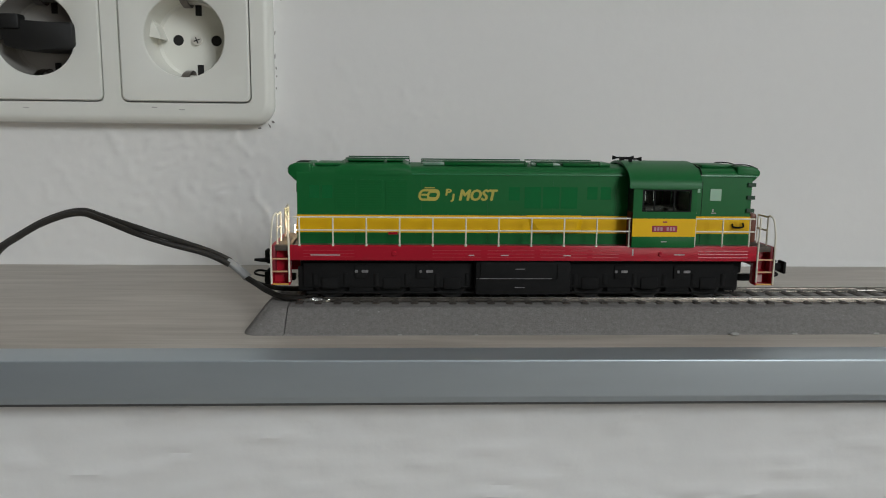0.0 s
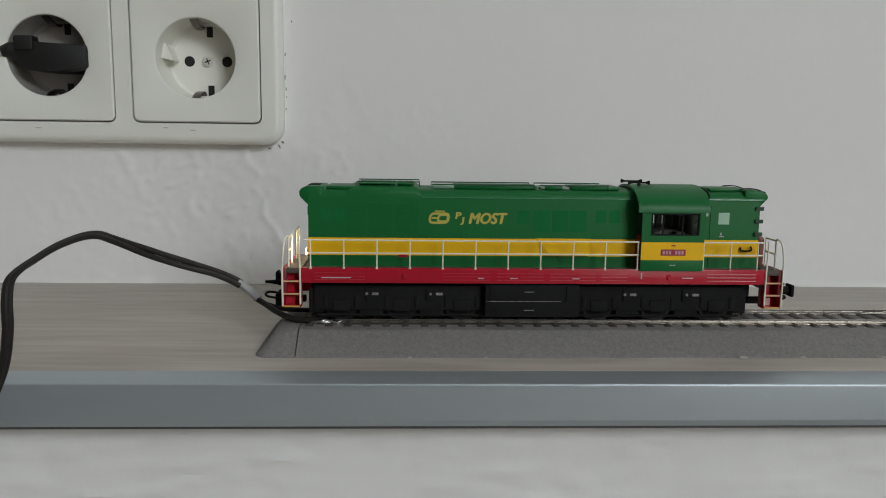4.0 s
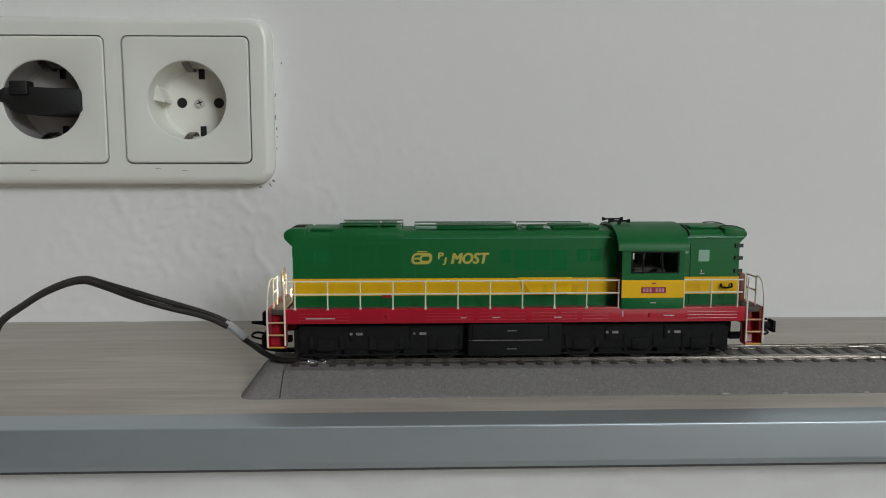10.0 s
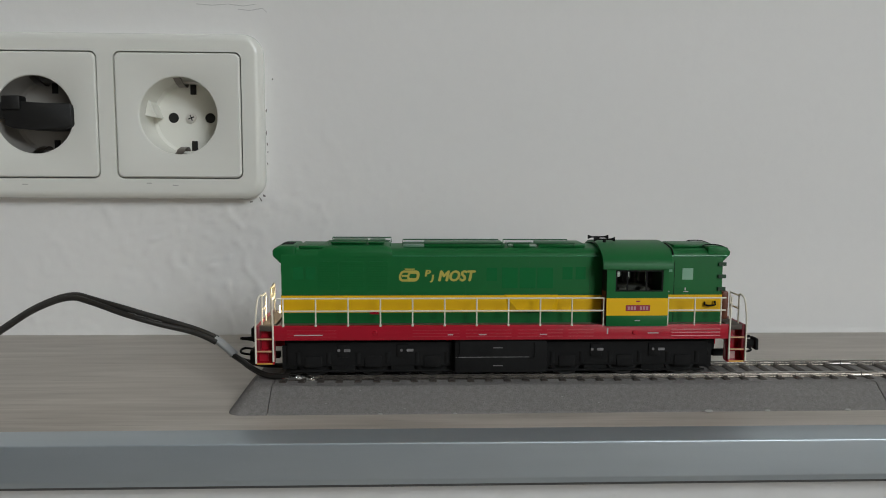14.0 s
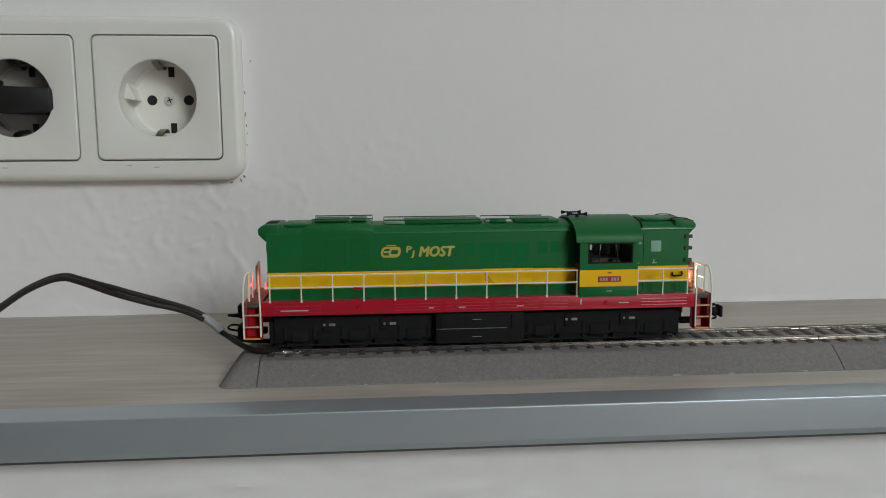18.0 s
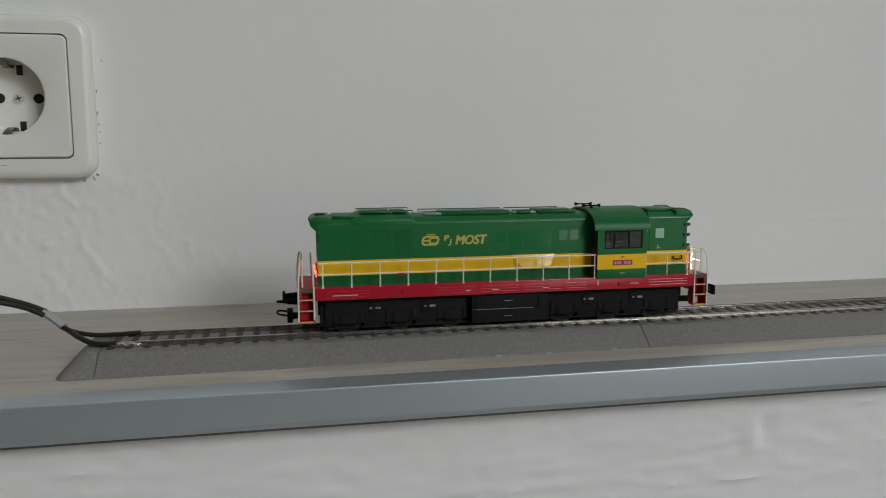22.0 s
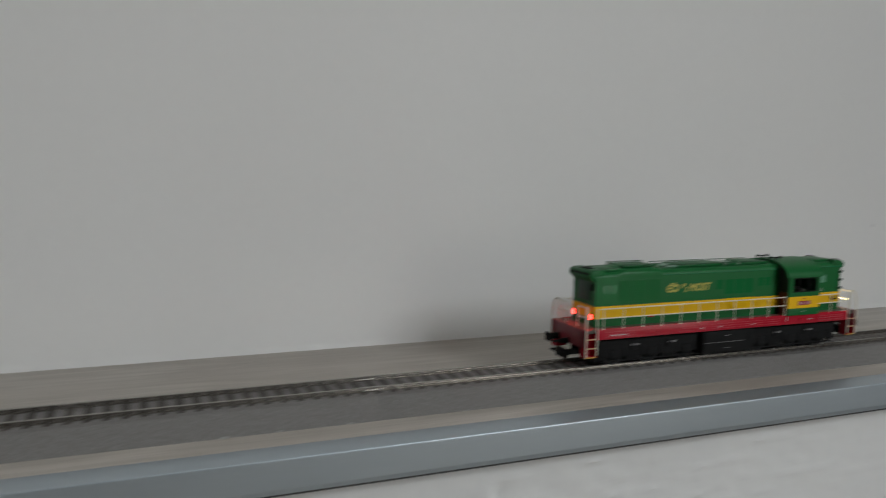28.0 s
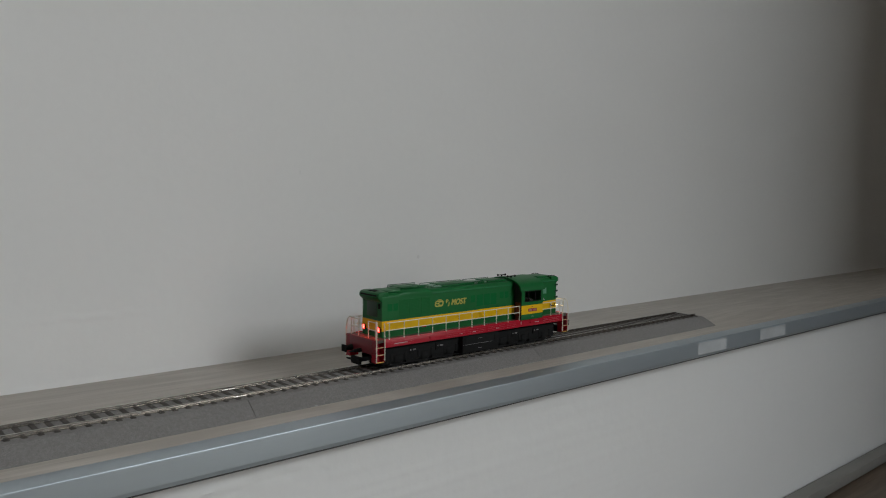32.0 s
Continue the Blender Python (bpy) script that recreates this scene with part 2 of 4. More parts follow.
def tube(bm, pts, r, seg=8, sy=1.0):
    """A round (or with sy flattened) rod along points."""
    pts = [Vector(p) for p in pts]
    rings, up = [], None
    for i, p in enumerate(pts):
        d = (pts[min(i + 1, len(pts) - 1)] - pts[max(i - 1, 0)]).normalized()
        if up is None:
            up = Vector((0, 0, 1)) if abs(d.z) < 0.9 else Vector((0, 1, 0))
        side = d.cross(up).normalized()
        up = side.cross(d).normalized()
        rings.append([bm.verts.new(p + side * (math.cos(k * math.tau / seg) * r) + up * (math.sin(k * math.tau / seg) * r * sy)) for k in range(seg)])
    for a, b in zip(rings, rings[1:]):
        for k in range(seg):
            bm.faces.new((a[k], a[(k + 1) % seg], b[(k + 1) % seg], b[k]))
    bm.faces.new(rings[0][::-1])
    bm.faces.new(rings[-1])
    return bm


def curve_pts(ctrl, n=10):
    """Points of a smooth line through the given ones (Catmull-Rom)."""
    c = [Vector(p) for p in ctrl]
    c = [2 * c[0] - c[1]] + c + [2 * c[-1] - c[-2]]
    out = []
    for i in range(1, len(c) - 2):
        for k in range(n):
            t = k / n
            out.append(0.5 * (2 * c[i] + (c[i + 1] - c[i - 1]) * t + (2 * c[i - 1] - 5 * c[i] + 4 * c[i + 1] - c[i + 2]) * t * t
                              + (3 * c[i] - c[i - 1] - 3 * c[i + 1] + c[i + 2]) * t ** 3))
    return out + [c[-2]]


def prism(bm, profile, x0, x1, axis="x"):
    """A closed outline, (y, z) along x or (x, z) along y, drawn out from x0 to x1."""
    def at(a, b, t):
        return (t, a, b) if axis == "x" else (a, t, b)
    r0 = [bm.verts.new(at(a, b, x0)) for a, b in profile]
    r1 = [bm.verts.new(at(a, b, x1)) for a, b in profile]
    k = len(profile)
    for i in range(k):
        bm.faces.new((r0[i], r0[(i + 1) % k], r1[(i + 1) % k], r1[i]))
    bm.faces.new(r0[::-1])
    bm.faces.new(r1)
    return bm


def rounded(w, h, r, n=6, cx=0.0, cz=0.0):
    """Outline of a rounded rectangle."""
    pts = []
    for sx, sz, a0 in ((1, 1, 0), (-1, 1, 90), (-1, -1, 180), (1, -1, 270)):
        for k in range(n + 1):
            a = radians(a0 + 90 * k / n)
            pts.append((cx + sx * (w / 2 - r) + r * math.cos(a), cz + sz * (h / 2 - r) + r * math.sin(a)))
    return pts


def loops(bm, rings, cap=True):
    """Skin closed rings of equal length in order; caps the last."""
    vs = [[bm.verts.new(p) for p in ring] for ring in rings]
    for a, b in zip(vs, vs[1:]):
        k = len(a)
        for i in range(k):
            bm.faces.new((a[i], a[(i + 1) % k], b[(i + 1) % k], b[i]))
    if cap:
        bm.faces.new(vs[-1])
    return vs


# ---- the room ----
YC = -108.3           # track centre line at its left end
SKEW = 0.21           # degrees by which the track strays towards the wall
LOWWALL, EDGE, LIP, EDGE_H = -151.0, -164.6, -150.7, 14.0
ROOF = 2700.0
XW, XE, YS = -1000.0, 2150.0, -3400.0
XR = 3300.0          # far side of the room, behind the unseen blocker walls


def stepped(*spans):
    out = []
    for a, b, s in spans:
        k = max(1, round((b - a) / s))
        out += [a + (b - a) * i / k for i in range(k)]
    return out + [spans[-1][1]]


def relief_wall(name, xs, zs, y0, lump, hole=None, back=120.0, material=None, label=""):
    """A plastered wall: a gently lumpy face before a solid body."""
    bm = bmesh.new()
    grid = []
    for z in zs:
        row = []
        for x in xs:
            row.append(bm.verts.new((x, y0 - lump(x, z), z)))
        grid.append(row)
    for j in range(len(zs) - 1):
        for i in range(len(xs) - 1):
            if hole and hole[0] - 0.01 <= xs[i] and xs[i + 1] <= hole[1] + 0.01 and hole[2] - 0.01 <= zs[j] and zs[j + 1] <= hole[3] + 0.01:
                continue
            bm.faces.new((grid[j][i], grid[j][i + 1], grid[j + 1][i + 1], grid[j + 1][i]))
    x0, x1, z0, z1 = xs[0], xs[-1], zs[0], zs[-1]
    box(bm, x0, y0 + 30, z0, x1, y0 + back, z1)
    ob = new(name, finish(name, bm, material))
    ob.location.z = LEDGE
    return tagged(ob, label, "wall", kind="structure")


def bumpy(x, z, scale, seed):
    return noise.noise(Vector((x / scale, z / scale, seed)))


def upper_lump(x, z):
    near = math.exp(-max(0.0, x - 60) / 70.0 - max(0.0, -30 - x) / 120.0) * math.exp(-max(0.0, z - 75) / 50.0)
    a = 0.10 * bumpy(x, z, 24, 3.1) + 0.10 * bumpy(x, z * 0.8, 9, 7.7)
    # trowel marks: short slanting flakes with a sharp lower side
    u, v = x * 0.86 + z * 0.5, z * 0.86 - x * 0.5
    warp = 2.2 * bumpy(x, z, 7, 15.0)
    flake = max(0.0, bumpy(u * 0.9 + warp, v * 0.55, 7, 11.0) - 0.08) + 0.7 * max(0.0, bumpy(u * 0.8 + warp, v * 1.4, 4.2, 31.0) - 0.12)
    patch = 0.25 + 0.9 * max(0.0, min(1.0, 0.5 + 1.6 * bumpy(x, z, 34, 19.0)))
    scar = 0.5 * math.exp(-((x - 480 + 2.0 * math.sin(x / 6)) / 26) ** 2 - ((z - 42 - 3 * bumpy(x, 0, 9, 2)) / 1.6) ** 2)
    fillet = 0.9 * math.exp(-(z / 2.2) ** 2) * (0.6 + 0.7 * bumpy(x, 0, 14, 5.0))
    crack = -0.9 * math.exp(-((x - 22) / 22) ** 4 - ((z - 171.3 - 1.5 * bumpy(x, 0, 15, 8)) / 1.2) ** 2)
    return a * (0.05 + 0.6 * near) + flake * near * patch * 1.15 + scar + fillet + crack


def lower_lump(x, z):
    dent = 1.0 * math.exp(-((x - 333) / 4.5) ** 2 - ((z + 36) / 7.0) ** 2) - 0.8 * math.exp(-((x - 339) / 3) ** 2 - ((z + 34) / 6.0) ** 2)
    strokes = 0.5 * max(0.0, bumpy(x / 3.0, z * 1.7, 7, 21.0) - 0.2)
    fade = math.exp(-max(0.0, x - 420) / 200)
    nick = sum(0.8 * math.exp(-((x - a - 0.6 * (z - b)) / 9) ** 2 - ((z - b) / 1.7) ** 2) for a, b in ((18, -42), (31, -33), (60, -30), (150, -46), (205, -51), (240, -44)))
    return 1.8 * dent + 1.4 * nick + 3.6 * (strokes + 0.12 * bumpy(x, z, 26, 9.0) + 0.12 * bumpy(x * 0.6, z, 6, 4.0)) * (0.25 + fade)


HOLE_BOX = (-92.5, 21.5, 92.5, 134.5)
relief_wall("wall_north", stepped((XW, -150, 85), (-150, -92.5, 2.5), (-92.5, 20, 1.5), (20, 21.5, 0.75), (21.5, 130, 1.2), (130, 600, 2.6), (600, XE, 60)),
            stepped((0, 92.5, 1.25), (92.5, 134.5, 2), (134.5, 200, 3), (200, ROOF, 90)), 0.0, upper_lump,
            HOLE_BOX, material=PLASTER, label="white painted rough plaster wall behind the ledge")
relief_wall("wall_north_lower", stepped((XW, -120, 88), (-120, 560, 3), (560, XE, 60)),
            stepped((-950, -200, 75), (-200, -130, 14), (-130, -EDGE_H, 1.8)), LOWWALL, lower_lump,
            back=280, material=PAINT_LOW, label="white painted lower wall under the ledge")


def setting(name, bm, material, label, category):
    ob = new(name, finish(name, bm, material))
    ob.location.z = LEDGE
    return tagged(ob, label, category, kind="structure")


def wall_south():
    w = {k: v * 1000 for k, v in WINDOW.items()}
    z0, z1 = w["z0"] - 950, w["z1"] - 950
    bm = bmesh.new()
    box(bm, XW, YS - 150, -950, w["x0"], YS, ROOF)
    box(bm, w["x1"], YS - 150, -950, XR, YS, ROOF)
    box(bm, w["x0"], YS - 150, -950, w["x1"], YS, z0)
    box(bm, w["x0"], YS - 150, z1, w["x1"], YS, ROOF)
    setting("wall_south", bm, DIMWALL, "unseen brown wall with a window, dark to cut fill light", "wall")
    bm = bmesh.new()
    for a, b, c, d in ((w["x0"], z0, w["x1"], z0 + 60), (w["x0"], z1 - 60, w["x1"], z1), (w["x0"], z0 + 60, w["x0"] + 60, z1 - 60), (w["x1"] - 60, z0 + 60, w["x1"], z1 - 60)):
        box(bm, a, YS - 40, b, c, YS - 5, d, 3)
    setting("window_1", bm, IVORY, "white window frame", "window")


setting("wall_west", boxed(XW - 120, YS, -950, XW, 0, ROOF), DIMWALL, "unseen brown side wall kept dark to cut fill light", "wall")
# unseen blocker: dims the far end of the wall behind the ledge
setting("wall_partition", boxed(1580, -1600, -950, XE, -1500, ROOF), BROWN, "unseen brown blocker that dims the far wall", "wall")
setting("wall_far_east", boxed(XR, YS, -950, XR + 120, 120, ROOF), CEILING, "white painted side wall", "wall")
# unseen too; its dark wood keeps the far corner dim
setting("wall_east", boxed(XE, -1600, -950, XE + 120, 120, ROOF), BROWN, "unseen dark brown end wall that keeps the corner dim", "wall")
wall_south()
setting("floor", boxed(XW, YS, -1000, XR, 0, -950), FLOOR, "light brown laminate floor", "floor")
setting("ceiling", boxed(XW, YS, ROOF, XR, 120, ROOF + 100), CEILING, "white painted ceiling", "ceiling")


def ledge():
    ob = thing("ledge", 0, 0, 0, "grey oak laminate ledge with a brushed aluminium edge", "shelf", kind="structure")
    part("board", boxed(XW, LIP + 0.15, -EDGE_H, XE, -0.3, 0, 0.15), LAMINATE, ob, "grey oak laminate board")
    prof = [(LIP, 0.35), (LIP - 0.4, 0.45), (EDGE + 1.0, 0.45), (EDGE + 0.6, 0.45)]
    prof += [(EDGE + 0.5 - 0.5 * math.sin(radians(a)), 0.45 - 0.5 + 0.5 * math.cos(radians(a))) for a in range(15, 91, 15)]
    prof += [(EDGE, -0.7), (EDGE, -11.3), (EDGE + 0.05, -11.7), (EDGE + 0.25, -12.0), (EDGE + 1.25, -EDGE_H + 0.3), (EDGE + 1.5, -EDGE_H), (LIP, -EDGE_H)]
    # thin dark strip stands in for the shadow line below the edging
    part("edge_foot", boxed(XW, EDGE + 1.7, -EDGE_H - 0.9, XE, LIP, -EDGE_H - 0.02, 0.1, 1), mat("edge_shade_grey", (0.06, 0.06, 0.06), 0.7), ob, "dark strip added for the shade under the edging")
    part("edge_profile", prism(bmesh.new(), prof, XW, XE), ALU, ob, "silver grey metal edging")


ledge()
def desk():
    de = thing("desk", 0, 0, -950, "brown wooden desk under the ledge", "desk")
    part("worktop", boxed(900, -760, 714, 1494, LOWWALL - 6, 750, 2), BROWN, de)
    for x in (960, 1440):
        for y in (-720, -210):
            part("leg", boxed(x - 25, y - 25, 0, x + 25, y + 25, 714, 2), BROWN, de)


desk()
solo("upstand", boxed(900, LOWWALL - 18, -199.8, 1494, LOWWALL - 1.5, -188, 1.5), mat("grey_upstand", (0.26, 0.25, 0.23), 0.5, spots=0.2, spot_scale=40), 0, 0, 0,
     "grey strip where the desk meets the wall", "trim", kind="structure")



# ---- track on its foam bed ----
def track():
    tr = thing("model_railway_track", 0, YC - 64 * math.tan(radians(SKEW)), 0, "model railway track on a grey foam ballast bed", "track", turn=SKEW)
    wb, wt, h = 26.4, 16.6, 7.9

    def section(x0, x1, cap0=False, cap1=False):
        """One length of the bed; a capped end slopes and has rounded corners."""
        def ring(z, half, inset):
            a, b = x0 + (inset if cap0 else 0), x1 - (inset if cap1 else 0)
            pts = []
            for x, y, a0, cap in ((b, half, 0, cap1), (a, half, 90, cap0), (a, -half, 180, cap0), (b, -half, 270, cap1)):
                r = 5.0 if cap else 0.05
                sx, sy = (1 if a0 in (0, 270) else -1), (1 if y > 0 else -1)
                for k in range(5):
                    t = radians(a0 + 22.5 * k)
                    pts.append((x - sx * r + r * math.cos(t), y - sy * r + r * math.sin(t), z))
            return pts
        bm = bmesh.new()
        vs = loops(bm, [ring(0.0, wb, 0), ring(0.5, wb - 0.15, 0.2), ring(h - 0.5, wt + 0.8, 6.4), ring(h, wt, 7.4)])
        bm.faces.new(vs[0][::-1])
        return bm
    cuts = [49.0, 63.6, 292.6, 523.0, 754.0, 985.0, 1001.0]
    for i, (a, b) in enumerate(zip(cuts, cuts[1:])):
        part("ballast_bed", section(a + (0.2 if i else 0), b - 0.2, i == 0, i == len(cuts) - 2), BALLAST, tr, "grey foam ballast bed")
    prof = []
    half = [(1.0, 0.0), (1.0, 0.25), (0.28, 0.6), (0.25, 1.35), (0.48, 1.6), (0.50, 2.0), (0.38, 2.12)]
    prof = half + [(-a, b) for a, b in half[::-1]]
    for y, x0, x1 in ((-8.7, 69.0, 990.0), (8.7, 70.0, 984.0)):
        part("rail", prism(bmesh.new(), [(y + a, 7.88 + b) for a, b in prof], x0, x1), RAIL, tr, "bare nickel silver rail")
    for x in (291.5, 522.0, 753.0):
        for y, dx in ((-8.7, 0.0), (8.7, 1.4)):
            part("rail_joiner", boxed(x + dx - 4.2, y - 1.15, 7.95, x + dx + 4.2, y + 1.15, 8.75, 0.2, 1), RAIL, tr, "folded metal rail joiner")
            part("rail_gap", boxed(x + dx - 0.1, y - 0.54, 8.8, x + dx + 0.1, y + 0.56, 10.06), HOLE, tr, "dark gap between rail ends")
    bm = bmesh.new()
    box(bm, -1.4, -12.6, 5.6, 1.4, 12.6, 8.3, 0.3, 1)
    for y in (-8.7, 8.7):
        for s in (-1, 1):
            box(bm, -0.7, y + s * 1.55 - 0.55, 8.2, 0.7, y + s * 1.55 + 0.55, 8.7)
    me = finish("sleeper", bm, SLEEPER)
    x, k = 66.8, 0
    while x < 988:
        ob = part("sleeper", me, None, tr)
        ob.location = (x * MM, 0, 0)
        ob.rotation_euler.z = radians(random.uniform(-0.7, 0.7))
        x += 7.08
    # glue specks along the foot of the bed
    for x, y, r in ((223.7, -27.5, 1.1), (276, -27.0, 0.8), (246, -26.7, 0.7), (104, -26.8, 0.6), (131, -26.9, 0.5), (57, -20, 0.5), (330, -27.1, 0.6), (560, -26.9, 0.8)):
        bm = bmesh.new()
        bmesh.ops.create_icosphere(bm, subdivisions=2, radius=r)
        for v in bm.verts:
            v.co = (x + v.co.x * 1.5, y + v.co.y * 0.6, 0.5 * r + v.co.z * 0.55 + 0.15 * random.random())
        part("glue_speck", bm, GLUE, tr, "dried pale glue")
    # pale grains that lie on the slope of the bed
    for k in range(26):
        x, f = random.uniform(53, 330), random.uniform(0.1, 0.9)
        y, z = -(wb - f * (wb - wt)), f * h
        r = random.uniform(0.16, 0.32)
        part("pale_grain", boxed(x - r, y - 0.3, z - 0.1, x + r, y + 0.15, z + r, 0.08, 1), GLUE, tr, "pale grain stuck on the ballast")
    bm = bmesh.new()
    bmesh.ops.create_icosphere(bm, subdivisions=3, radius=1.0)
    for v in bm.verts:
        v.co = (72.0 + v.co.x * 6.4, -9.4 + v.co.y * 1.1 + 0.3 * noise.noise(v.co * 3), 9.0 + v.co.z * 0.85 + 0.5 * noise.noise(v.co * 2.3))
    part("solder_joint", bm, SOLDER, tr, "shiny solder joint")


track()


# ---- feed cable ----
def feed_cable():
    ob = thing("feed_cable", 0, 0, 0, "black twin feed cable taped and soldered to the rails", "cable")
    line = curve_pts([(-420, -310.4, -198.2), (-200, -244.4, -198.0), (-90, -202.0, -190), (-52, -182.2, -120), (-32, -178.5, -40), (-19.5, -176.6, -4), (-14.6, -175.9, 9), (-12.7, -175.6, 20), (-12.6, -175.2, 28),
                      (-12.8, -172.8, 34), (-12.4, -168.1, 36.6), (-12, -159.6, 38.3), (-10, -148.3, 41), (-7, -137.0, 42.6), (-4.2, -129.5, 42.4), (-1.8, -123.8, 40.2), (2.2, -119.1, 37.4), (6, -115.3, 34.9), (11, -111.5, 32.1),
                      (16.6, -108.7, 29.6), (22.3, -105.9, 27.2), (28.3, -103.1, 24.7), (33, -100.7, 22.2), (37.6, -99.3, 19.4)], 6)
    # the flat twin lead twists a quarter turn between its crest and the tape
    count = len(line)
    for s in (-1, 1):
        pts = []
        for i, p in enumerate(line):
            k = i / (count - 1)
            turn = radians(12 + 66 * math.exp(-((k - 0.80) / 0.085) ** 2) + 20 * max(0.0, k - 0.88) / 0.12)
            pts.append(p + Vector((0.15 * math.sin(turn), math.cos(turn), math.sin(turn))) * (s * 1.1))
        part("conductor", tube(bmesh.new(), pts, 1.12, 10), CABLE, ob)
    part("tape_wrap", tube(bmesh.new(), curve_pts([(36.6, -98.4, 20.1), (40.5, -98.7, 17.0), (44.6, -99.3, 13.4)], 4), 2.1, 12, 0.75), TAPE, ob, "pale grey tape wrap")
    part("near_wire", tube(bmesh.new(), curve_pts([(43, -99.3, 14), (48, -103.1, 12.1), (53.4, -109.7, 10.7), (60.6, -115.9, 9.5), (69, -117.5, 9.4)], 6), 1.15, 8), CABLE, ob)
    part("far_wire", tube(bmesh.new(), curve_pts([(43, -98.8, 13.4), (48, -99.3, 11.2), (55, -99.9, 9.6), (63, -100.4, 9.3), (75, -100.3, 9.6)], 6), 1.0, 8), CABLE, ob)


feed_cable()


# ---- double wall socket ----
def circle(cx, y, cz, r, n=40, a0=0.0):
    return [(cx + r * math.cos(a0 + k * math.tau / n), y, cz + r * math.sin(a0 + k * math.tau / n)) for k in range(n)]


def fill_between(bm, *rings):
    edges = []
    for ring in rings:
        for a, b in zip(ring, ring[1:] + ring[:1]):
            e = bm.edges.get((a, b)) or bm.edges.new((a, b))
            edges.append(e)
    bmesh.ops.triangle_fill(bm, use_beauty=True, use_dissolve=False, edges=edges)


def double_socket():
    Z = 113.6
    so = thing("double_wall_socket", 0, 0, 0, "ivory double wall socket in one rounded plastic frame", "socket")
    cx = -36.4
    bm = bmesh.new()
    rings = []
    for y, inset, r in ((0.0, 0.3, 9.6), (-4.0, 0.0, 10), (-7.4, 0.6, 10), (-8.8, 1.8, 9.4), (-9.4, 3.4, 8.6), (-9.5, 4.4, 8)):
        rings.append([(a, y, b) for a, b in rounded(154 - 2 * inset, 82.8 - 2 * inset, r - 0.4 * inset, 7, cx - 0.4, Z - 0.4)])
    vs = loops(bm, rings, cap=False)
    holes = []
    for hx in (-72.4, -1.5):
        front = [(a, -9.5, b) for a, b in rounded(63.0, 63.0, 3.4, 5, hx, Z)]
        back = [(a, -5.0, b) for a, b in rounded(62.6, 62.6, 3.2, 5, hx, Z)]
        hv = loops(bm, [back, front], cap=False)
        holes.append(hv[1])
    fill_between(bm, vs[-1], *holes)
    part("cover_frame", bm, IVORY, so, "ivory rounded cover frame")
    for hx in (-72.4, -1.5):
        bm = bmesh.new()
        outer = [[(a, y, b) for a, b in rounded(61.6 - 2 * i, 61.6 - 2 * i, 3.0, 5, hx, Z)] for y, i in ((-5.0, 0.0), (-9.5, 0.0), (-10.1, 0.6))]
        vo = loops(bm, outer, cap=False)
        rim = loops(bm, [circle(hx, -9.3, Z, 19.2), circle(hx, -9.9, Z, 19.5), circle(hx, -10.1, Z, 19.9)], cap=False)
        fill_between(bm, vo[-1], rim[-1])
        plate = part("socket_plate", bm, IVORY, so)
        bm = bmesh.new()
        body = loops(bm, [circle(hx, -9.4, Z, 19.25), circle(hx, -2, Z, 19.0), circle(hx + 0.7, 7.6, Z, 18.6), circle(hx + 1.0, 8.9, Z, 17.4)], cap=False)
        pins = [loops(bm, [circle(hx + 1.4 + s * 9.5, 8.9, Z, 2.75, 18), circle(hx + 1.4 + s * 9.5, 9.4, Z, 2.6, 18)], cap=False)[0] for s in (-1, 1)]
        fill_between(bm, body[-1], *pins)
        plugged = hx < -50
        # the plugged well is greyer: the plug's shade is put into its colour
        part("socket_well", bm, mat("shaded_socket_well", (0.36, 0.345, 0.32), 0.2) if plugged else IVORY_IN, plate, "round recessed well")
        hx += 1.4
        bm = bmesh.new()
        for s in (-1, 1):
            cyl(bm, (hx + s * 9.5, 9.3, Z), (hx + s * 9.5, 22, Z), 2.65, seg=18)
        part("pin_holes", bm, HOLE, plate, "two dark pin holes")
        bm = bmesh.new()
        cyl(bm, (hx, 7.6, Z), (hx, 10, Z), 2.55, seg=18)
        screw = part("screw", bm, STEEL, plate, "cross-head steel screw")
        bm = bmesh.new()
        for ang in (20, 110):
            c, s = math.cos(radians(ang)), math.sin(radians(ang))
            tube(bm, [(hx - 1.6 * c, 7.6, Z - 1.6 * s), (hx + 1.6 * c, 7.6, Z + 1.6 * s)], 0.28, 4)
        part("screw_slot", bm, HOLE, screw)
        for s in (-1, 1):
            bm = prism(bmesh.new(), [(a, Z + s * b) for a, b in ((-6.5, 18.9), (-2, 16.6), (3.5, 15.2), (7, 15.4), (8.8, 16.6), (8.8, 17.3), (6.6, 16.0), (3.5, 15.9), (-1.5, 17.3), (-6, 19.6))], hx - 4.6, hx - 1.0)
            part("earth_clip", bm, CLIPSTEEL, plate, "sprung steel earth clip")
            part("clip_slot", boxed(hx - 0.3, 8.5, Z + s * 14.6 - 2.6, hx + 2.8, 8.85, Z + s * 14.6 + 2.6, 0.1, 1), HOLE, plate, "dark clip slot")
            tip = ((19.0, 0.6), (13.4, -0.6), (13.2, 0.2), (15.6, 6.2), (17.4, 9.0)) if s < 0 else ((19.0, -0.4), (17.2, 0.2), (17.0, 0.9), (17.0, 4.2), (18.6, 5.4))
            bm = prism(bmesh.new(), [(hx - 1.4 + s * a, Z + b) for a, b in tip], -2.0, 8.9, "y")
            part("guide_rib", bm, IVORY_IN, plate)
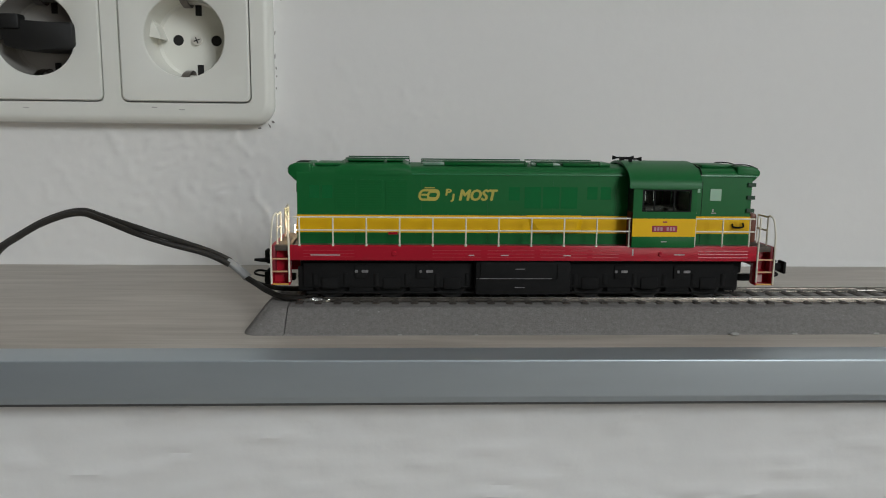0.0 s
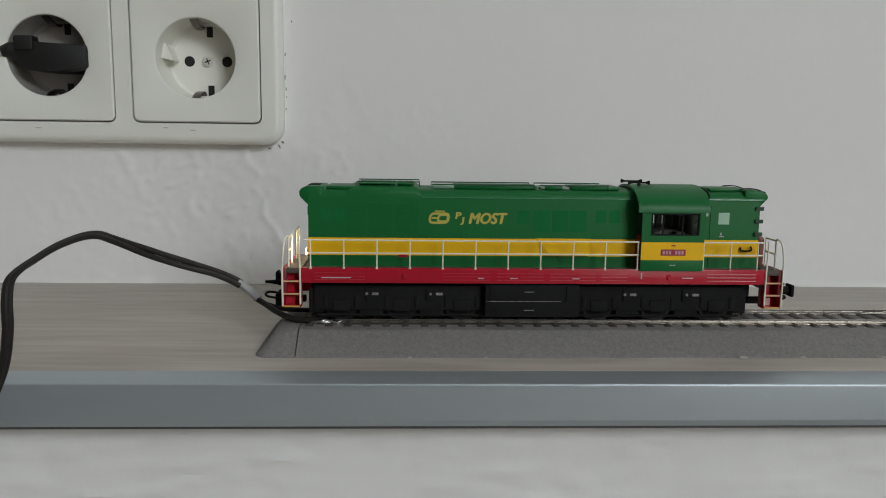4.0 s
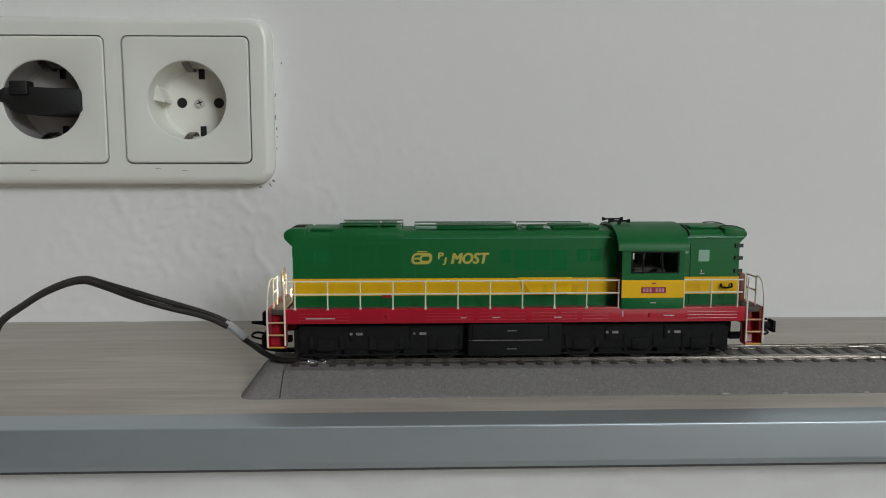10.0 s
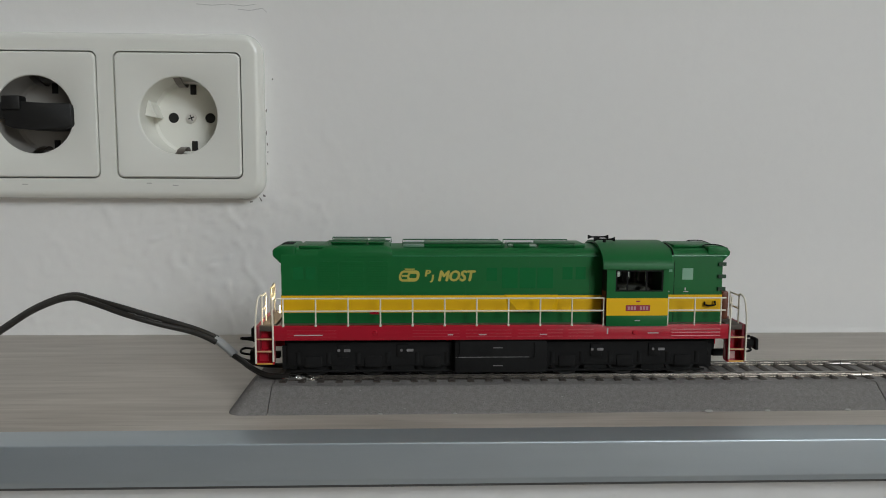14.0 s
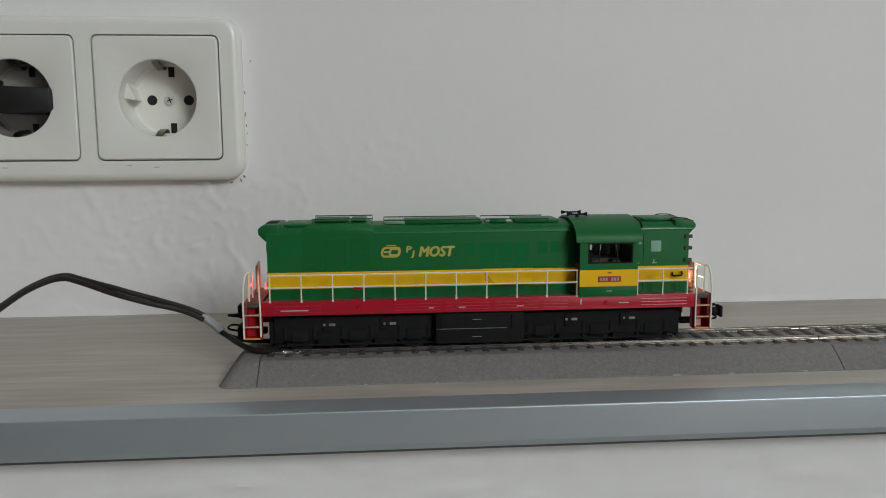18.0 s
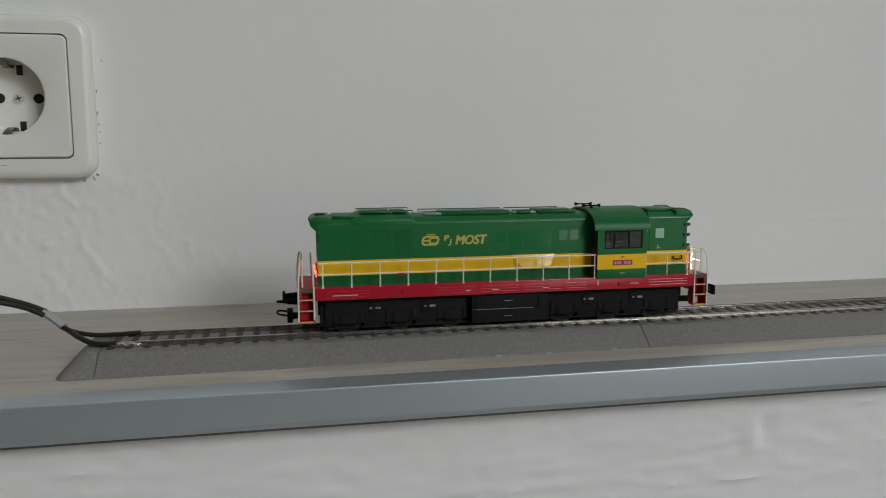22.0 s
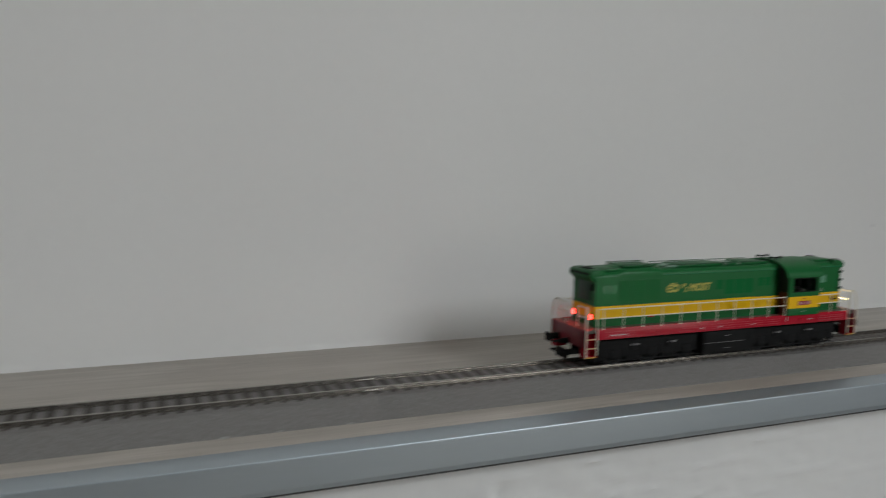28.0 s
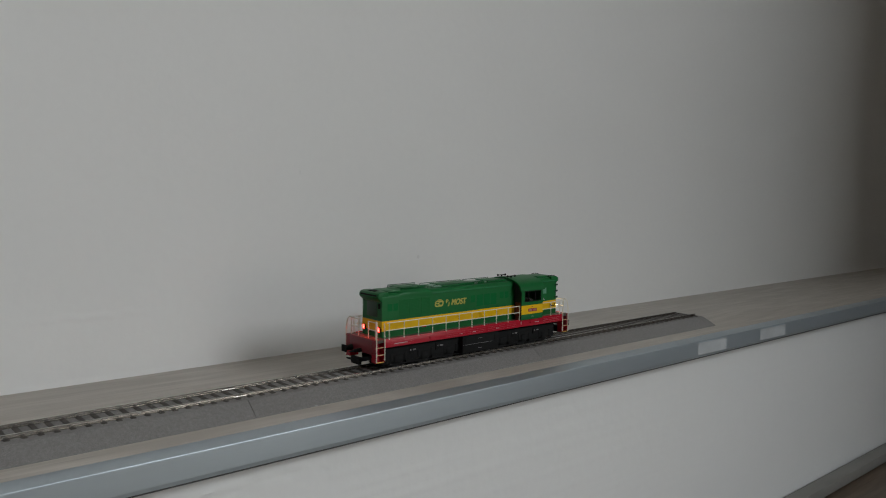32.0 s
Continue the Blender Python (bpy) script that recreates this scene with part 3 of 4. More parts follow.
    for x, z, w in ((-18.5, 79.6, 2.6), (-5.5, 78.6, 3.0), (-80, 78.8, 2.8)):
        part("scuff", boxed(x, -9.56, z, x + w, -9.3, z + 0.5, 0.1, 1), SCUFF, so, "small grey scuff")


double_socket()


def black_plug():
    Z = 113.6
    pl = thing("black_plug", -71, 0, 113.6, "black flat mains plug pushed into the socket", "plug")
    prof = [(-14.5, -5.5), (-14.5, 5.4), (-6, 6.2), (4, 5.6), (17.8, 5.4), (18.4, 3.0), (18.4, -5.5), (15, -7.4), (0, -7.6), (-10, -7.0)]
    bm = prism(bmesh.new(), prof, -13.0, 8.0, "y")
    bmesh.ops.bevel(bm, geom=list(bm.edges), offset=1.0, segments=2, affect="EDGES", profile=0.5)
    part("body", bm, BLACKGLOSS, pl, "black moulded plug body")
    part("shoulder", boxed(-15, -14.5, 2.0, -5.8, -7, 9.0, 1.0), BLACKGLOSS, pl)
    bm = bmesh.new()
    cyl(bm, (-13.5, -8, 1.5), (-19, -9, 2.2), 4.4, 4.0, 16)
    cyl(bm, (-18.9, -9, 2.2), (-22.5, -10, 1.6), 4.0, 2.6, 16)
    part("strain_relief", bm, BLACKGLOSS, pl, "tapered black strain relief")
    part("lead", tube(bmesh.new(), curve_pts([(-21, -9.6, 1.9), (-28, -12, -0.5), (-38, -16, -8), (-50, -18, -30), (-54, -17, -70), (-60, -20, -108), (-80, -35, -111.4), (-150, -50, -111.4), (-330, -60, -111.4)], 8), 2.2, 10),
         GREYCABLE, pl, "grey mains lead")


black_plug()


# ---- marks on the wall and ledge ----
def marks():
    group = "chipped paint round the socket"
    for x, z, w, h, a in ((41.9, 105.7, 0.5, 2.6, 4), (42.3, 100, 0.5, 1.6, -10), (42.1, 117, 0.5, 1.6, 8), (42.2, 90, 0.4, 1.2, -5), (42.5, 96, 0.4, 1.0, 15), (40.2, 73.4, 0.9, 1.6, -48), (38.4, 71.4, 0.5, 2.6, -30), (33.5, 70.2, 1.6, 0.7, -8), (45.5, 133, 0.6, 0.9, 20)):
        bm = bmesh.new()
        ring = []
        for k in range(9):
            t = k * math.tau / 9
            rr = 0.6 + 0.4 * random.random()
            ring.append((w * 0.75 * rr * math.cos(t), h * 0.65 * rr * math.sin(t)))
        prism(bm, ring, -0.15, 0.4, "y")
        x -= 1.7
        ob = solo("paint_chip", bm, SMUDGE, x, -0.1 - max(0, upper_lump(x, z)), z, "small dark chip in the wall paint beside the socket", "paint chip", group)
        ob.rotation_euler.y = radians(a)
    for x, z, w, h in ((627.4, 136.1, 0.6, 4.0), (741.5, 67.3, 4.0, 3.0)):
        bm = prism(bmesh.new(), [(w * 0.5 * math.cos(k * 0.7) * (0.7 + 0.3 * random.random()), h * 0.5 * math.sin(k * 0.7)) for k in range(9)], -0.12, 0.3, "y")
        solo("wall_mark", bm, mat("faint_grey_mark", (0.71, 0.70, 0.68), 0.9), x, 0, z, "faint grey mark on the white wall", "mark", "wall marks")
    for pts in ([(6, 170.2), (14, 169.6), (22, 170.4), (30, 169.4), (37, 170.6)], [(27, 167.8), (33, 167.2), (39.5, 168.4), (41.5, 166.4)]):
        bm = tube(bmesh.new(), [(x, -upper_lump(x, z), z) for x, z in pts], 0.18, 5)
        solo("hairline_crack", bm, mat("grey_crack", (0.57, 0.56, 0.55), 0.9, spots=0.4, spot_scale=500), 0, 0, 0, "fine grey hairline crack in the plaster above the socket", "crack", "hairline cracks")
    for x0, x1 in ((911, 957), (1018, 1068)):
        solo("adhesive_tape", boxed(x0, EDGE - 0.2, -11.4, x1, EDGE - 0.02, -1.2, 0.05, 1), mat("clear_tape", (0.52, 0.545, 0.56), 0.40, spots=0.30, spot_scale=90), 0, 0, 0,
             "pale adhesive tape stuck on the metal edge", "tape", "tape strips")


marks()


# ---- model diesel locomotive (own space: x along, z from the rail head) ----
AXLES = (-71.0, -48.8, -26.6, 24.6, 46.6, 68.8)
WHEEL = 6.0


def text_mesh(body, material, x0, z0, x1, z1, y, shear=0.0, thick=0.08, bold=0.16):
    """Letters of the built-in font, fitted into a box on the side at y, reading along x."""
    cu = bpy.data.curves.new(body, "FONT")
    cu.body, cu.shear, cu.extrude, cu.resolution_u, cu.offset = body, shear, 0.02, 3, 0.0
    tmp = bpy.data.objects.new(body, cu)
    scene.collection.objects.link(tmp)
    bpy.context.view_layer.update()
    me = bpy.data.meshes.new_from_object(tmp.evaluated_get(bpy.context.evaluated_depsgraph_get()))
    bpy.data.objects.remove(tmp)
    co = np.empty(len(me.vertices) * 3)
    me.vertices.foreach_get("co", co)
    co = co.reshape(-1, 3)
    lo, hi = co.min(0), co.max(0)
    u = (co - lo) / np.maximum(hi - lo, 1e-9)
    out = np.stack([x0 + u[:, 0] * (x1 - x0), y - u[:, 2] * thick, z0 + u[:, 1] * (z1 - z0)], 1) * MM
    me.vertices.foreach_set("co", out.ravel())
    bm = bmesh.new()
    for dx, dz, dy in ((-bold, 0, 0), (bold, 0, 0.006), (0, -bold * 0.7, 0.012), (0, bold * 0.7, 0.018)):
        k = len(bm.verts)
        bm.from_mesh(me)
        bm.verts.ensure_lookup_table()
        bmesh.ops.translate(bm, vec=(dx * MM, -dy * MM, dz * MM), verts=bm.verts[k:])
    me.clear_geometry()
    bm.to_mesh(me)
    bm.free()
    me.materials.clear()
    me.materials.append(material)
    me.update()
    return me


def hood_profile(hw, z0, zs, zt):
    side = [(-hw, z0), (-hw, zs)]
    side += [(-hw + 4.2 - 4.2 * math.cos(radians(a)), zs + (zt - 0.7 - zs) * math.sin(radians(a))) for a in range(15, 91, 15)]
    return side + [(-2.5, zt)] + [(-a, b) for a, b in ([(-2.5, zt)] + side[::-1])]


def arch_profile(hw, z0, ze, zt, n=14):
    left = [(-hw * math.cos(radians(90 * k / n)), ze + (zt - ze) * math.sin(radians(90 * k / n)) ** 0.92) for k in range(n + 1)]
    return [(-hw, z0)] + left + [(-a, b) for a, b in left[-2::-1]] + [(hw, z0)]


def rod(parent, name, pts, r=0.38, material=None, label="", smooth=True):
    return part(name, tube(bmesh.new(), curve_pts(pts, 4) if smooth else pts, r, 6), material or CREAM, parent, label)


def locomotive():
    lo = thing("model_locomotive", 149.6, YC, 10.0, "green, yellow and red model diesel locomotive running on the track", "locomotive")
    # frame
    part("running_board", boxed(-84, -16.4, 18.6, 84, 16.4, 20.2, 0.1), mat("brown_walkway", (0.13, 0.09, 0.07), 0.6, spots=0.2, spot_scale=300), lo, "brown walkway plate")
    for s in (-1, 1):
        sill = part("side_sill", boxed(-85.0, s * 15.9 - 0.8, 15.0, 85.0, s * 15.9 + 0.8, 20.5, 0.2), RED, lo, "red side sill with white lines")
        y = s * 16.75
        # the line from 63 to 81.5 is a rib's glint painted white
        for x0, x1, z0 in ((-77.5, -67, 16.8), (63, 81.5, 17.35), (-21.0, -19, 16.8), (-9.4, -6.6, 16.8), (13.4, 16, 16.8), (54, 58, 17.2)):
            part("white_line", boxed(x0, y - 0.04, z0, x1, y + 0.04, z0 + 0.36), WHITEMARK, sill, "thin white line")
        for x0, x1 in ((-80, -62), (-34, -16.5), (-14.2, 2.8), (5, 14), (16, 22), (24, 33.6), (63, 81.5)):
            bm = bmesh.new()
            for z in (16.3, 17.5, 18.7):
                tube(bm, [(x0, s * 16.62, z), (x1, s * 16.62, z)], (0.26 if x0 > 60 else 0.16) if x0 > -15 else 0.12, 8)
            part("sill_louvre", bm, REDGLOSS, sill, "three glossy red pressed ribs")
        for x in (-47.8, 49.0):
            bm = bmesh.new()
            cyl(bm, (x, s * 16.6, 17.6), (x, s * 17.3, 17.6), 0.95, 0.7, 14)
            part("jack_boss", bm, RED, sill)
        part("l_mark", boxed(38.5, y - 0.04, 17.0, 39.0, y + 0.04, 19.3), WHITEMARK, sill, "white printed mark")
    part("underframe", boxed(-82, -11, 9.5, 82, 11, 18.7, 0.5), BLACK, lo, "black underframe")
    for e in (-1, 1):
        def X(v):
            return e * (v + 1.25)
        part("buffer_beam", boxed(min(X(88.8), X(90.4)), -16.4, 10.6, max(X(88.8), X(90.4)), 16.4, 20.4, 0.4), SHADERED, lo, "red buffer beam with shade put into its colour")
        part("end_platform", boxed(min(X(83.6), X(89)), -16.2, 18.4, max(X(83.6), X(89)), 16.2, 20.3, 0.1), mat("tan_platform", (0.075, 0.058, 0.044), 0.6, spots=0.2, spot_scale=300), lo, "tan end platform")
        for s in (-1, 1):
            a, b = sorted((X(83.7), X(90.4)))
            st = part("steps", boxed(a, min(s * 12.0, s * 13.0), 6.2, b, max(s * 12.0, s * 13.0), 20.2, 0.1), RED, lo, "red steps with yellow treads")
            for q in (a, b - 0.5):
                part("step_cheek", boxed(q, min(s * 12.6, s * 16.6), 6.0, q + 0.5, max(s * 12.6, s * 16.6), 20.2, 0.1), RED, st)
            for z, m in ((6.0, BRASS), (10.6, RED), (15.2, RED)):
                part("tread", boxed(a + 0.3, min(s * 12.8, s * 16.3), z, b - 0.3, max(s * 12.8, s * 16.3), z + 0.5), RED, st)
                part("tread_edge", boxed(a + 0.5, s * 16.45 - 0.2, z + 0.05, b - 0.5, s * 16.45 + 0.2, z + 0.6, 0.05), BRASS if z < 7 else mat("tread_edge", (0.62, 0.36, 0.20), 0.5), st, "yellowish tread edge")
            # front steps: a glint painted pale pink; rear steps: a glossy red patch
            part("tread_marking", boxed(a + 0.8, min(s * 13.1, s * 13.3), 6.6, b - 2.6, max(s * 13.1, s * 13.3), 9.4), STEPGLINT if e > 0 else REDGLOSS, st, "patch added for the glint on the steps")
            # grab rails by the steps
            rod(lo, "grab_rail", [(X(90.2), s * 16.9, 6.5), (X(90.2), s * 16.9, 20), (X(89.9), s * 16.8, 26), (X(89.4), s * 16.0, 30.2), (X(88.6), s * 14.4, 31.6), (X(88.4), s * 13.5, 31)], 0.36)
            rod(lo, "grab_rail", [(X(83.9), s * 16.9, 7.2), (X(83.9), s * 16.9, 18), (X(84.2), s * 16.8, 31)], 0.36)
            # end railing
            for y in (5.5, 13.5):
                rod(lo, "end_post", [(X(88.4), s * y, 20.2), (X(88.4), s * y, 31)], 0.34, smooth=False)
            rod(lo, "end_rail", [(X(88.4), s * 13.5, 31), (X(88.4), s * 5.5, 31)], 0.34, smooth=False)
            rod(lo, "end_rail", [(X(88.4), s * 13.5, 26), (X(88.4), s * 5.5, 26)], 0.34, smooth=False)
            # buffers
            if e < 0 and s < 0:
                continue
            bm = bmesh.new()
            zb, out = (12.3, 95.6) if e < 0 else (11.8, 96.0)
            cyl(bm, (X(90.2), s * 10.0, zb), (X(out + 0.6), s * 10.0, zb), 1.9, 1.4, 16)
            bu = part("buffer", bm, BLACK, lo, "black sprung buffer")
            part("buffer_head", boxed(min(X(out), X(out + 1.3)), s * 10 - 2.6, zb - 2.3, max(X(out), X(out + 1.3)), s * 10 + 2.6, zb + 2.3, 0.5), BLACK, bu)
        # the draw hook that stands out beyond the buffers
        bm = bmesh.new()
        cyl(bm, (X(90.0), 0, 12.0), (X(94.6), 0, 12.0), 1.5, 1.2, 12)
        cyl(bm, (X(94.4), 0, 12.0), (X(99.4), 0, 12.2), 0.95, 0.5, 10)
        part("draw_hook", bm, BLACK, lo, "black draw hook")
        # coupling
        co = part("coupling", boxed(min(X(84), X(93)), -1.6, 4.6, max(X(84), X(93)), 1.6, 7.0, 0.3), BLACK, lo, "black hook coupling")
        part("coupling_head", boxed(min(X(92.5), X(95)), -4.6, 3.6, max(X(92.5), X(95)), 4.6, 8.4, 0.5), BLACK, co)
        part("coupling_loop", tube(bmesh.new(), curve_pts([(X(93.5), -4.2, 6.6), (X(98.0), -4.0, 7.4), (X(99.2), 0, 7.6), (X(98.0), 4.0, 7.4), (X(93.5), 4.2, 6.6)], 5), 0.45, 6), BLACK, co)
    # bogies
    for c in (-48.8, 46.7):
        bo = part("bogie", boxed(c - 31.5, -6.9, 0.9, c + 31.5, 6.9, 11.5, 0.5), BLACK, lo, "black three-axle bogie")
        for s in (-1, 1):
            bm = boxed(c - 32, s * 11.8 - 0.8, 4.2, c + 32, s * 11.8 + 0.8, 13.4, 0.4)
            for k in (-22.2, 0, 22.2):
                box(bm, c + k - 3.2, s * 11.9 - 1.2, 3.8, c + k + 3.2, s * 11.9 + 1.2, 8.2, 0.5)
                for d in (-5.6, 5.6):
                    cyl(bm, (c + k + d, s * 11.9, 5.2), (c + k + d, s * 11.9, 9.5), 1.2, seg=12)
            for k in (-11.1, 11.1):
                box(bm, c + k - 2.2, s * 12.0 - 1.2, 7.6, c + k + 2.2, s * 12.0 + 1.2, 12.6, 0.4)
            for k in (-11.1, 11.1):
                box(bm, c + k - 4.4, s * 11.2 - 0.7, 1.5, c + k + 4.4, s * 11.2 + 0.7, 6.4, 0.4)
            box(bm, c - 34, s * 11.0 - 0.6, 3.0, c - 28.6, s * 11.0 + 0.6, 12.0, 0.4)
            box(bm, c + 28.6, s * 11.0 - 0.6, 3.0, c + 34, s * 11.0 + 0.6, 12.0, 0.4)
            part("bogie_side", bm, BLACK, bo)
            part("brake_rod", boxed(c - 31, s * 12.4 - 0.4, 2.0, c + 31, s * 12.4 + 0.4, 2.7, 0.2, 1), BLACK, bo)
            # pale glossy patches: glints on the bogie, put into colour
            for k, w in ((-13.2, 1.4), (-10.8, 3.2), (10.2, 1.2), (12.6, 3.4)):
                part("white_mark", boxed(c + k, s * 13.25 - 0.1, 9.9, c + k + w * 0.75, s * 13.25 + 0.1, 10.9, 0.2, 1), GREYMARK, bo, "small pale patch painted for a bogie glint")
            part("sand_pipe", tube(bmesh.new(), curve_pts([(c + 31, s * 12, 12), (c + 33, s * 11, 7), (c + 33.5, s * 9.4, 2.2)], 4), 0.5, 6), BLACK, bo)
    for s in (-1, 1):
        part("fuel_tank", boxed(-18.5, s * 9.2 - 7.2, 2.2, 16.5, s * 9.2 + 7.2, 14.6, 1.2), BLACK, lo, "black fuel tank")
        for x0, z0 in ((-4, 11.8), (-4, 5.0)):
            part("tank_mark", boxed(x0, s * 16.5 - 0.08, z0, x0 + 3.6, s * 16.5 + 0.08, z0 + 0.25), GREYMARK, lo, "fine pale line")
        part("tank_mark", boxed(-18.0, s * 16.5 - 0.08, 8.3, 9.5, s * 16.5 + 0.08, 8.5), GREYMARK, lo, "fine pale line")
        rod(lo, "drain_pipe", [(-16.5, s * 16.7, 14.8), (-16.5, s * 16.9, 9.5), (-18, s * 16.8, 8)], 0.14, BLACK)
        rod(lo, "drain_pipe", [(11.5, s * 16.7, 14.0), (11.5, s * 17.0, 8.6), (9.4, s * 17.0, 8.2)], 0.14, BLACK)
    wheels = []
    for x in AXLES:
        bm = bmesh.new()
        cyl(bm, (0, -8, 0), (0, 8, 0), 1.2, seg=10)
        ax = part("wheelset", bm, BLACK, lo, "blackened wheelset")
        ax.location = (x * MM, 0, WHEEL * MM)
        for s in (-1, 1):
            bm = bmesh.new()
            cyl(bm, (0, s * 7.3, 0), (0, s * 8.1, 0), WHEEL + 0.9, seg=28)
            cyl(bm, (0, s * 8.1, 0), (0, s * 10.4, 0), WHEEL, seg=28)
            wh = part("wheel", bm, WHEELMAT, ax, "blackened steel wheel")
            bm = bmesh.new()
            cyl(bm, (0, s * 10.3, 0), (0, s * 10.6, 0), WHEEL - 1.0, seg=24)
            for k in range(6):
                a = k * math.tau / 6
                cyl(bm, (3.0 * math.cos(a), s * 10.5, 3.0 * math.sin(a)), (3.0 * math.cos(a), s * 10.9, 3.0 * math.sin(a)), 0.7, seg=8)
            part("wheel_disc", bm, BLACK, wh)
        wheels.append(ax)
    # long hood
    HW, ZS, ZT = 10.6, 45.3, 49.2
    hood = part("long_hood", prism(bmesh.new(), hood_profile(HW, 20.2, ZS, ZT), -82.8, 37.8), GREEN, lo, "green engine hood")
    part("stripe", boxed(-82.98, -HW - 0.14, 24.3, 37.7, HW + 0.14, 30.8, 0.05, 1), YELLOW, hood, "yellow stripe")
    part("waist_line", boxed(-83.02, -HW - 0.18, 30.75, 37.6, HW + 0.18, 30.95), mat("green_line", (0.01, 0.08, 0.03), 0.4), hood)
    bm = prism(bmesh.new(), [(-77.5, 49.3), (-83.2, 49.3), (-85.4, 48.5), (-86.0, 47.2), (-86.0, 45.6), (-83.0, 42.6), (-77.5, 42.6)], -10.45, 10.45, "y")
    bmesh.ops.bevel(bm, geom=list(bm.edges), offset=0.7, segments=3, affect="EDGES", profile=0.5)
    part("visor", bm, GREEN, hood, "rounded green visor")
    part("visor_trim", boxed(-86.2, -8.8, 46.6, -85.4, 8.8, 47.6, 0.3), BLACK, hood, "black visor trim")
    part("end_grille", boxed(-83.1, -5.5, 33, -82.7, 5.5, 43.0, 0.1), DARKGREEN, hood, "dark end grille")
    part("end_hinge", boxed(-83.3, -8.6, 38.5, -82.7, -6.6, 42.0, 0.3), BLACK, hood)
    part("roof_lamp_box", boxed(-83.6, -4.2, 48.9, -79.2, 4.2, 49.45, 0.2), BLACK, hood)
    part("roof_rail", boxed(-76.5, -8.6, 48.3, -66, 8.6, 49.3, 0.4), GREEN, hood)
    bm = bmesh.new()
    rings = []
    for x, w, zs, zt in ((-69.2, HW - 0.1, 46.0, 49.0), (-66.0, HW + 0.1, 46.8, 50.3), (-44.2, HW + 0.1, 46.8, 50.3), (-41.8, HW - 0.1, 46.0, 49.0)):
        rings.append([(x, a, b) for a, b in hood_profile(w, 45.0, zs, zt)])
    vs = loops(bm, rings)
    bm.faces.new(vs[0][::-1])
    part("fan_housing", bm, GREEN, hood, "raised green fan housing")
    for x0, x1 in ((-64, -50.6), (-49.8, -43.8)):
        part("fan_lid", boxed(x0 - 0.8, -7.4, 50.0, x1 - 0.8, 7.4, 50.6, 0.25), GREEN, hood)
    part("roof_block", boxed(4.2, -7.0, 48.6, 10.6, -2.5, 50.0, 0.5), GREEN, hood)
    for x0, x1 in ((-29.6, 1), (14, 31.8)):
        part("roof_hatch", boxed(x0, -6.8, 48.6, x1, 6.8, 49.9, 0.35), GREEN, hood)
    # pale panels: the sheen on the hood top, put into colour
    part("pale_hatch", boxed(-37.5, -6.4, 48.6, -29.5, 6.4, 49.5, 0.25), mat("sheen_green", (0.16, 0.30, 0.21), 0.3), hood, "pale green panel painted for the roof sheen")
    part("pale_hatch", boxed(2.5, -6.2, 48.7, 13.2, 6.2, 49.5, 0.25), mat("sheen_green_b", (0.22, 0.34, 0.25), 0.3), hood, "pale green panel painted for the roof sheen")
    for x0, x1, z in ((-65.4, -42.4, 51.0), (-37.8, 0.1, 50.2), (2.0, 27.6, 50.2)):
        for y in (-7.2, 7.2):
            rod(hood, "roof_handrail", [(x0, y, 49), (x0, y, z), (x1, y, z), (x1, y, 49)], 0.24, mat("green_wire", (0.01, 0.09, 0.03), 0.4), smooth=False)
    for s in (-1, 1):
        y = s * HW
        def plaque(name, x0, z0, x1, z1, m, d=0.05, label=""):
            return part(name, boxed(x0, min(y, y + s * d), z0, x1, max(y, y + s * d), z1, 0.02, 1), m, hood, label)
        plaque("window_pane", -78.4, 36.8, -74.8, 41.4, PANEGREEN, label="small glossy green window")
        plaque("window_pane", -73.7, 36.8, -70.1, 41.4, PANEGREEN, label="small glossy green window")
        for x0, x1 in ((-69.2, -61.7), (-60.9, -52.2), (-51.0, -43.2)):
            fr = plaque("louvre_panel", x0, 32.6, x1, 43.6, GREEN, 0.12, "green louvre panel")
            bm = bmesh.new()
            for k in range(11):
                z = 33.1 + k * 0.93
                prism(bm, [(y + s * 0.1, z), (y + s * 0.16, z + 0.15), (y + s * 0.1, z + 0.75)], x0 + 0.4, x1 - 0.4)
            part("louvre_slats", bm, GREEN, fr)
        plaque("window_pane", -6.2, 36.3, -2.2, 41.2, PANEGREEN, label="small glossy green window")
        for x0 in (-0.4, 6.4, 13.0):
            plaque("hood_door", x0, 33.4, x0 + 6.0, 41.3, PANEGREEN, 0.05, "glossy green hood door")
        plaque("window_pane", 22.6, 36.8, 26.4, 41.5, PANEGREEN, label="small glossy green window")
        plaque("window_pane", 27.6, 36.8, 31.4, 41.5, PANEGREEN, label="small glossy green window")
        bm = bmesh.new()
        o = [(1.0, 30.9, 0.25), (20.6, 30.9, 0.25), (17.8, 24.8, 1.75), (5.8, 24.8, 1.75)]
        base = [(-0.6, 30.95), (21.4, 30.95), (20.9, 24.35), (2.0, 24.35)]
        vs = loops(bm, [[(a, y, b) for a, b in base], [(a, y + s * d, b) for a, b, d in o]])
        bm.faces.new(vs[0][::-1])
        part("air_tank_cover", finish("air_tank_cover", bm, YELLOWGLOSS, 4), None, hood, "raised yellow cover")
        for x in (-62.4, -38, -14, 10, 33):
            plaque("door_seam", x, 20.4, x + 0.1, 43.6, mat("seam_green", (0.007, 0.10, 0.03), 0.5), 0.04)
        plaque("red_mark", -50, 23.6, -46.6, 24.5, RED, 0.2)
        part("eave_strip", tube(bmesh.new(), [(-41.5, y + s * 0.05, 45.6), (36.5, y + s * 0.05, 45.6)], 0.26, 8), EAVE, hood, "shiny drip strip")
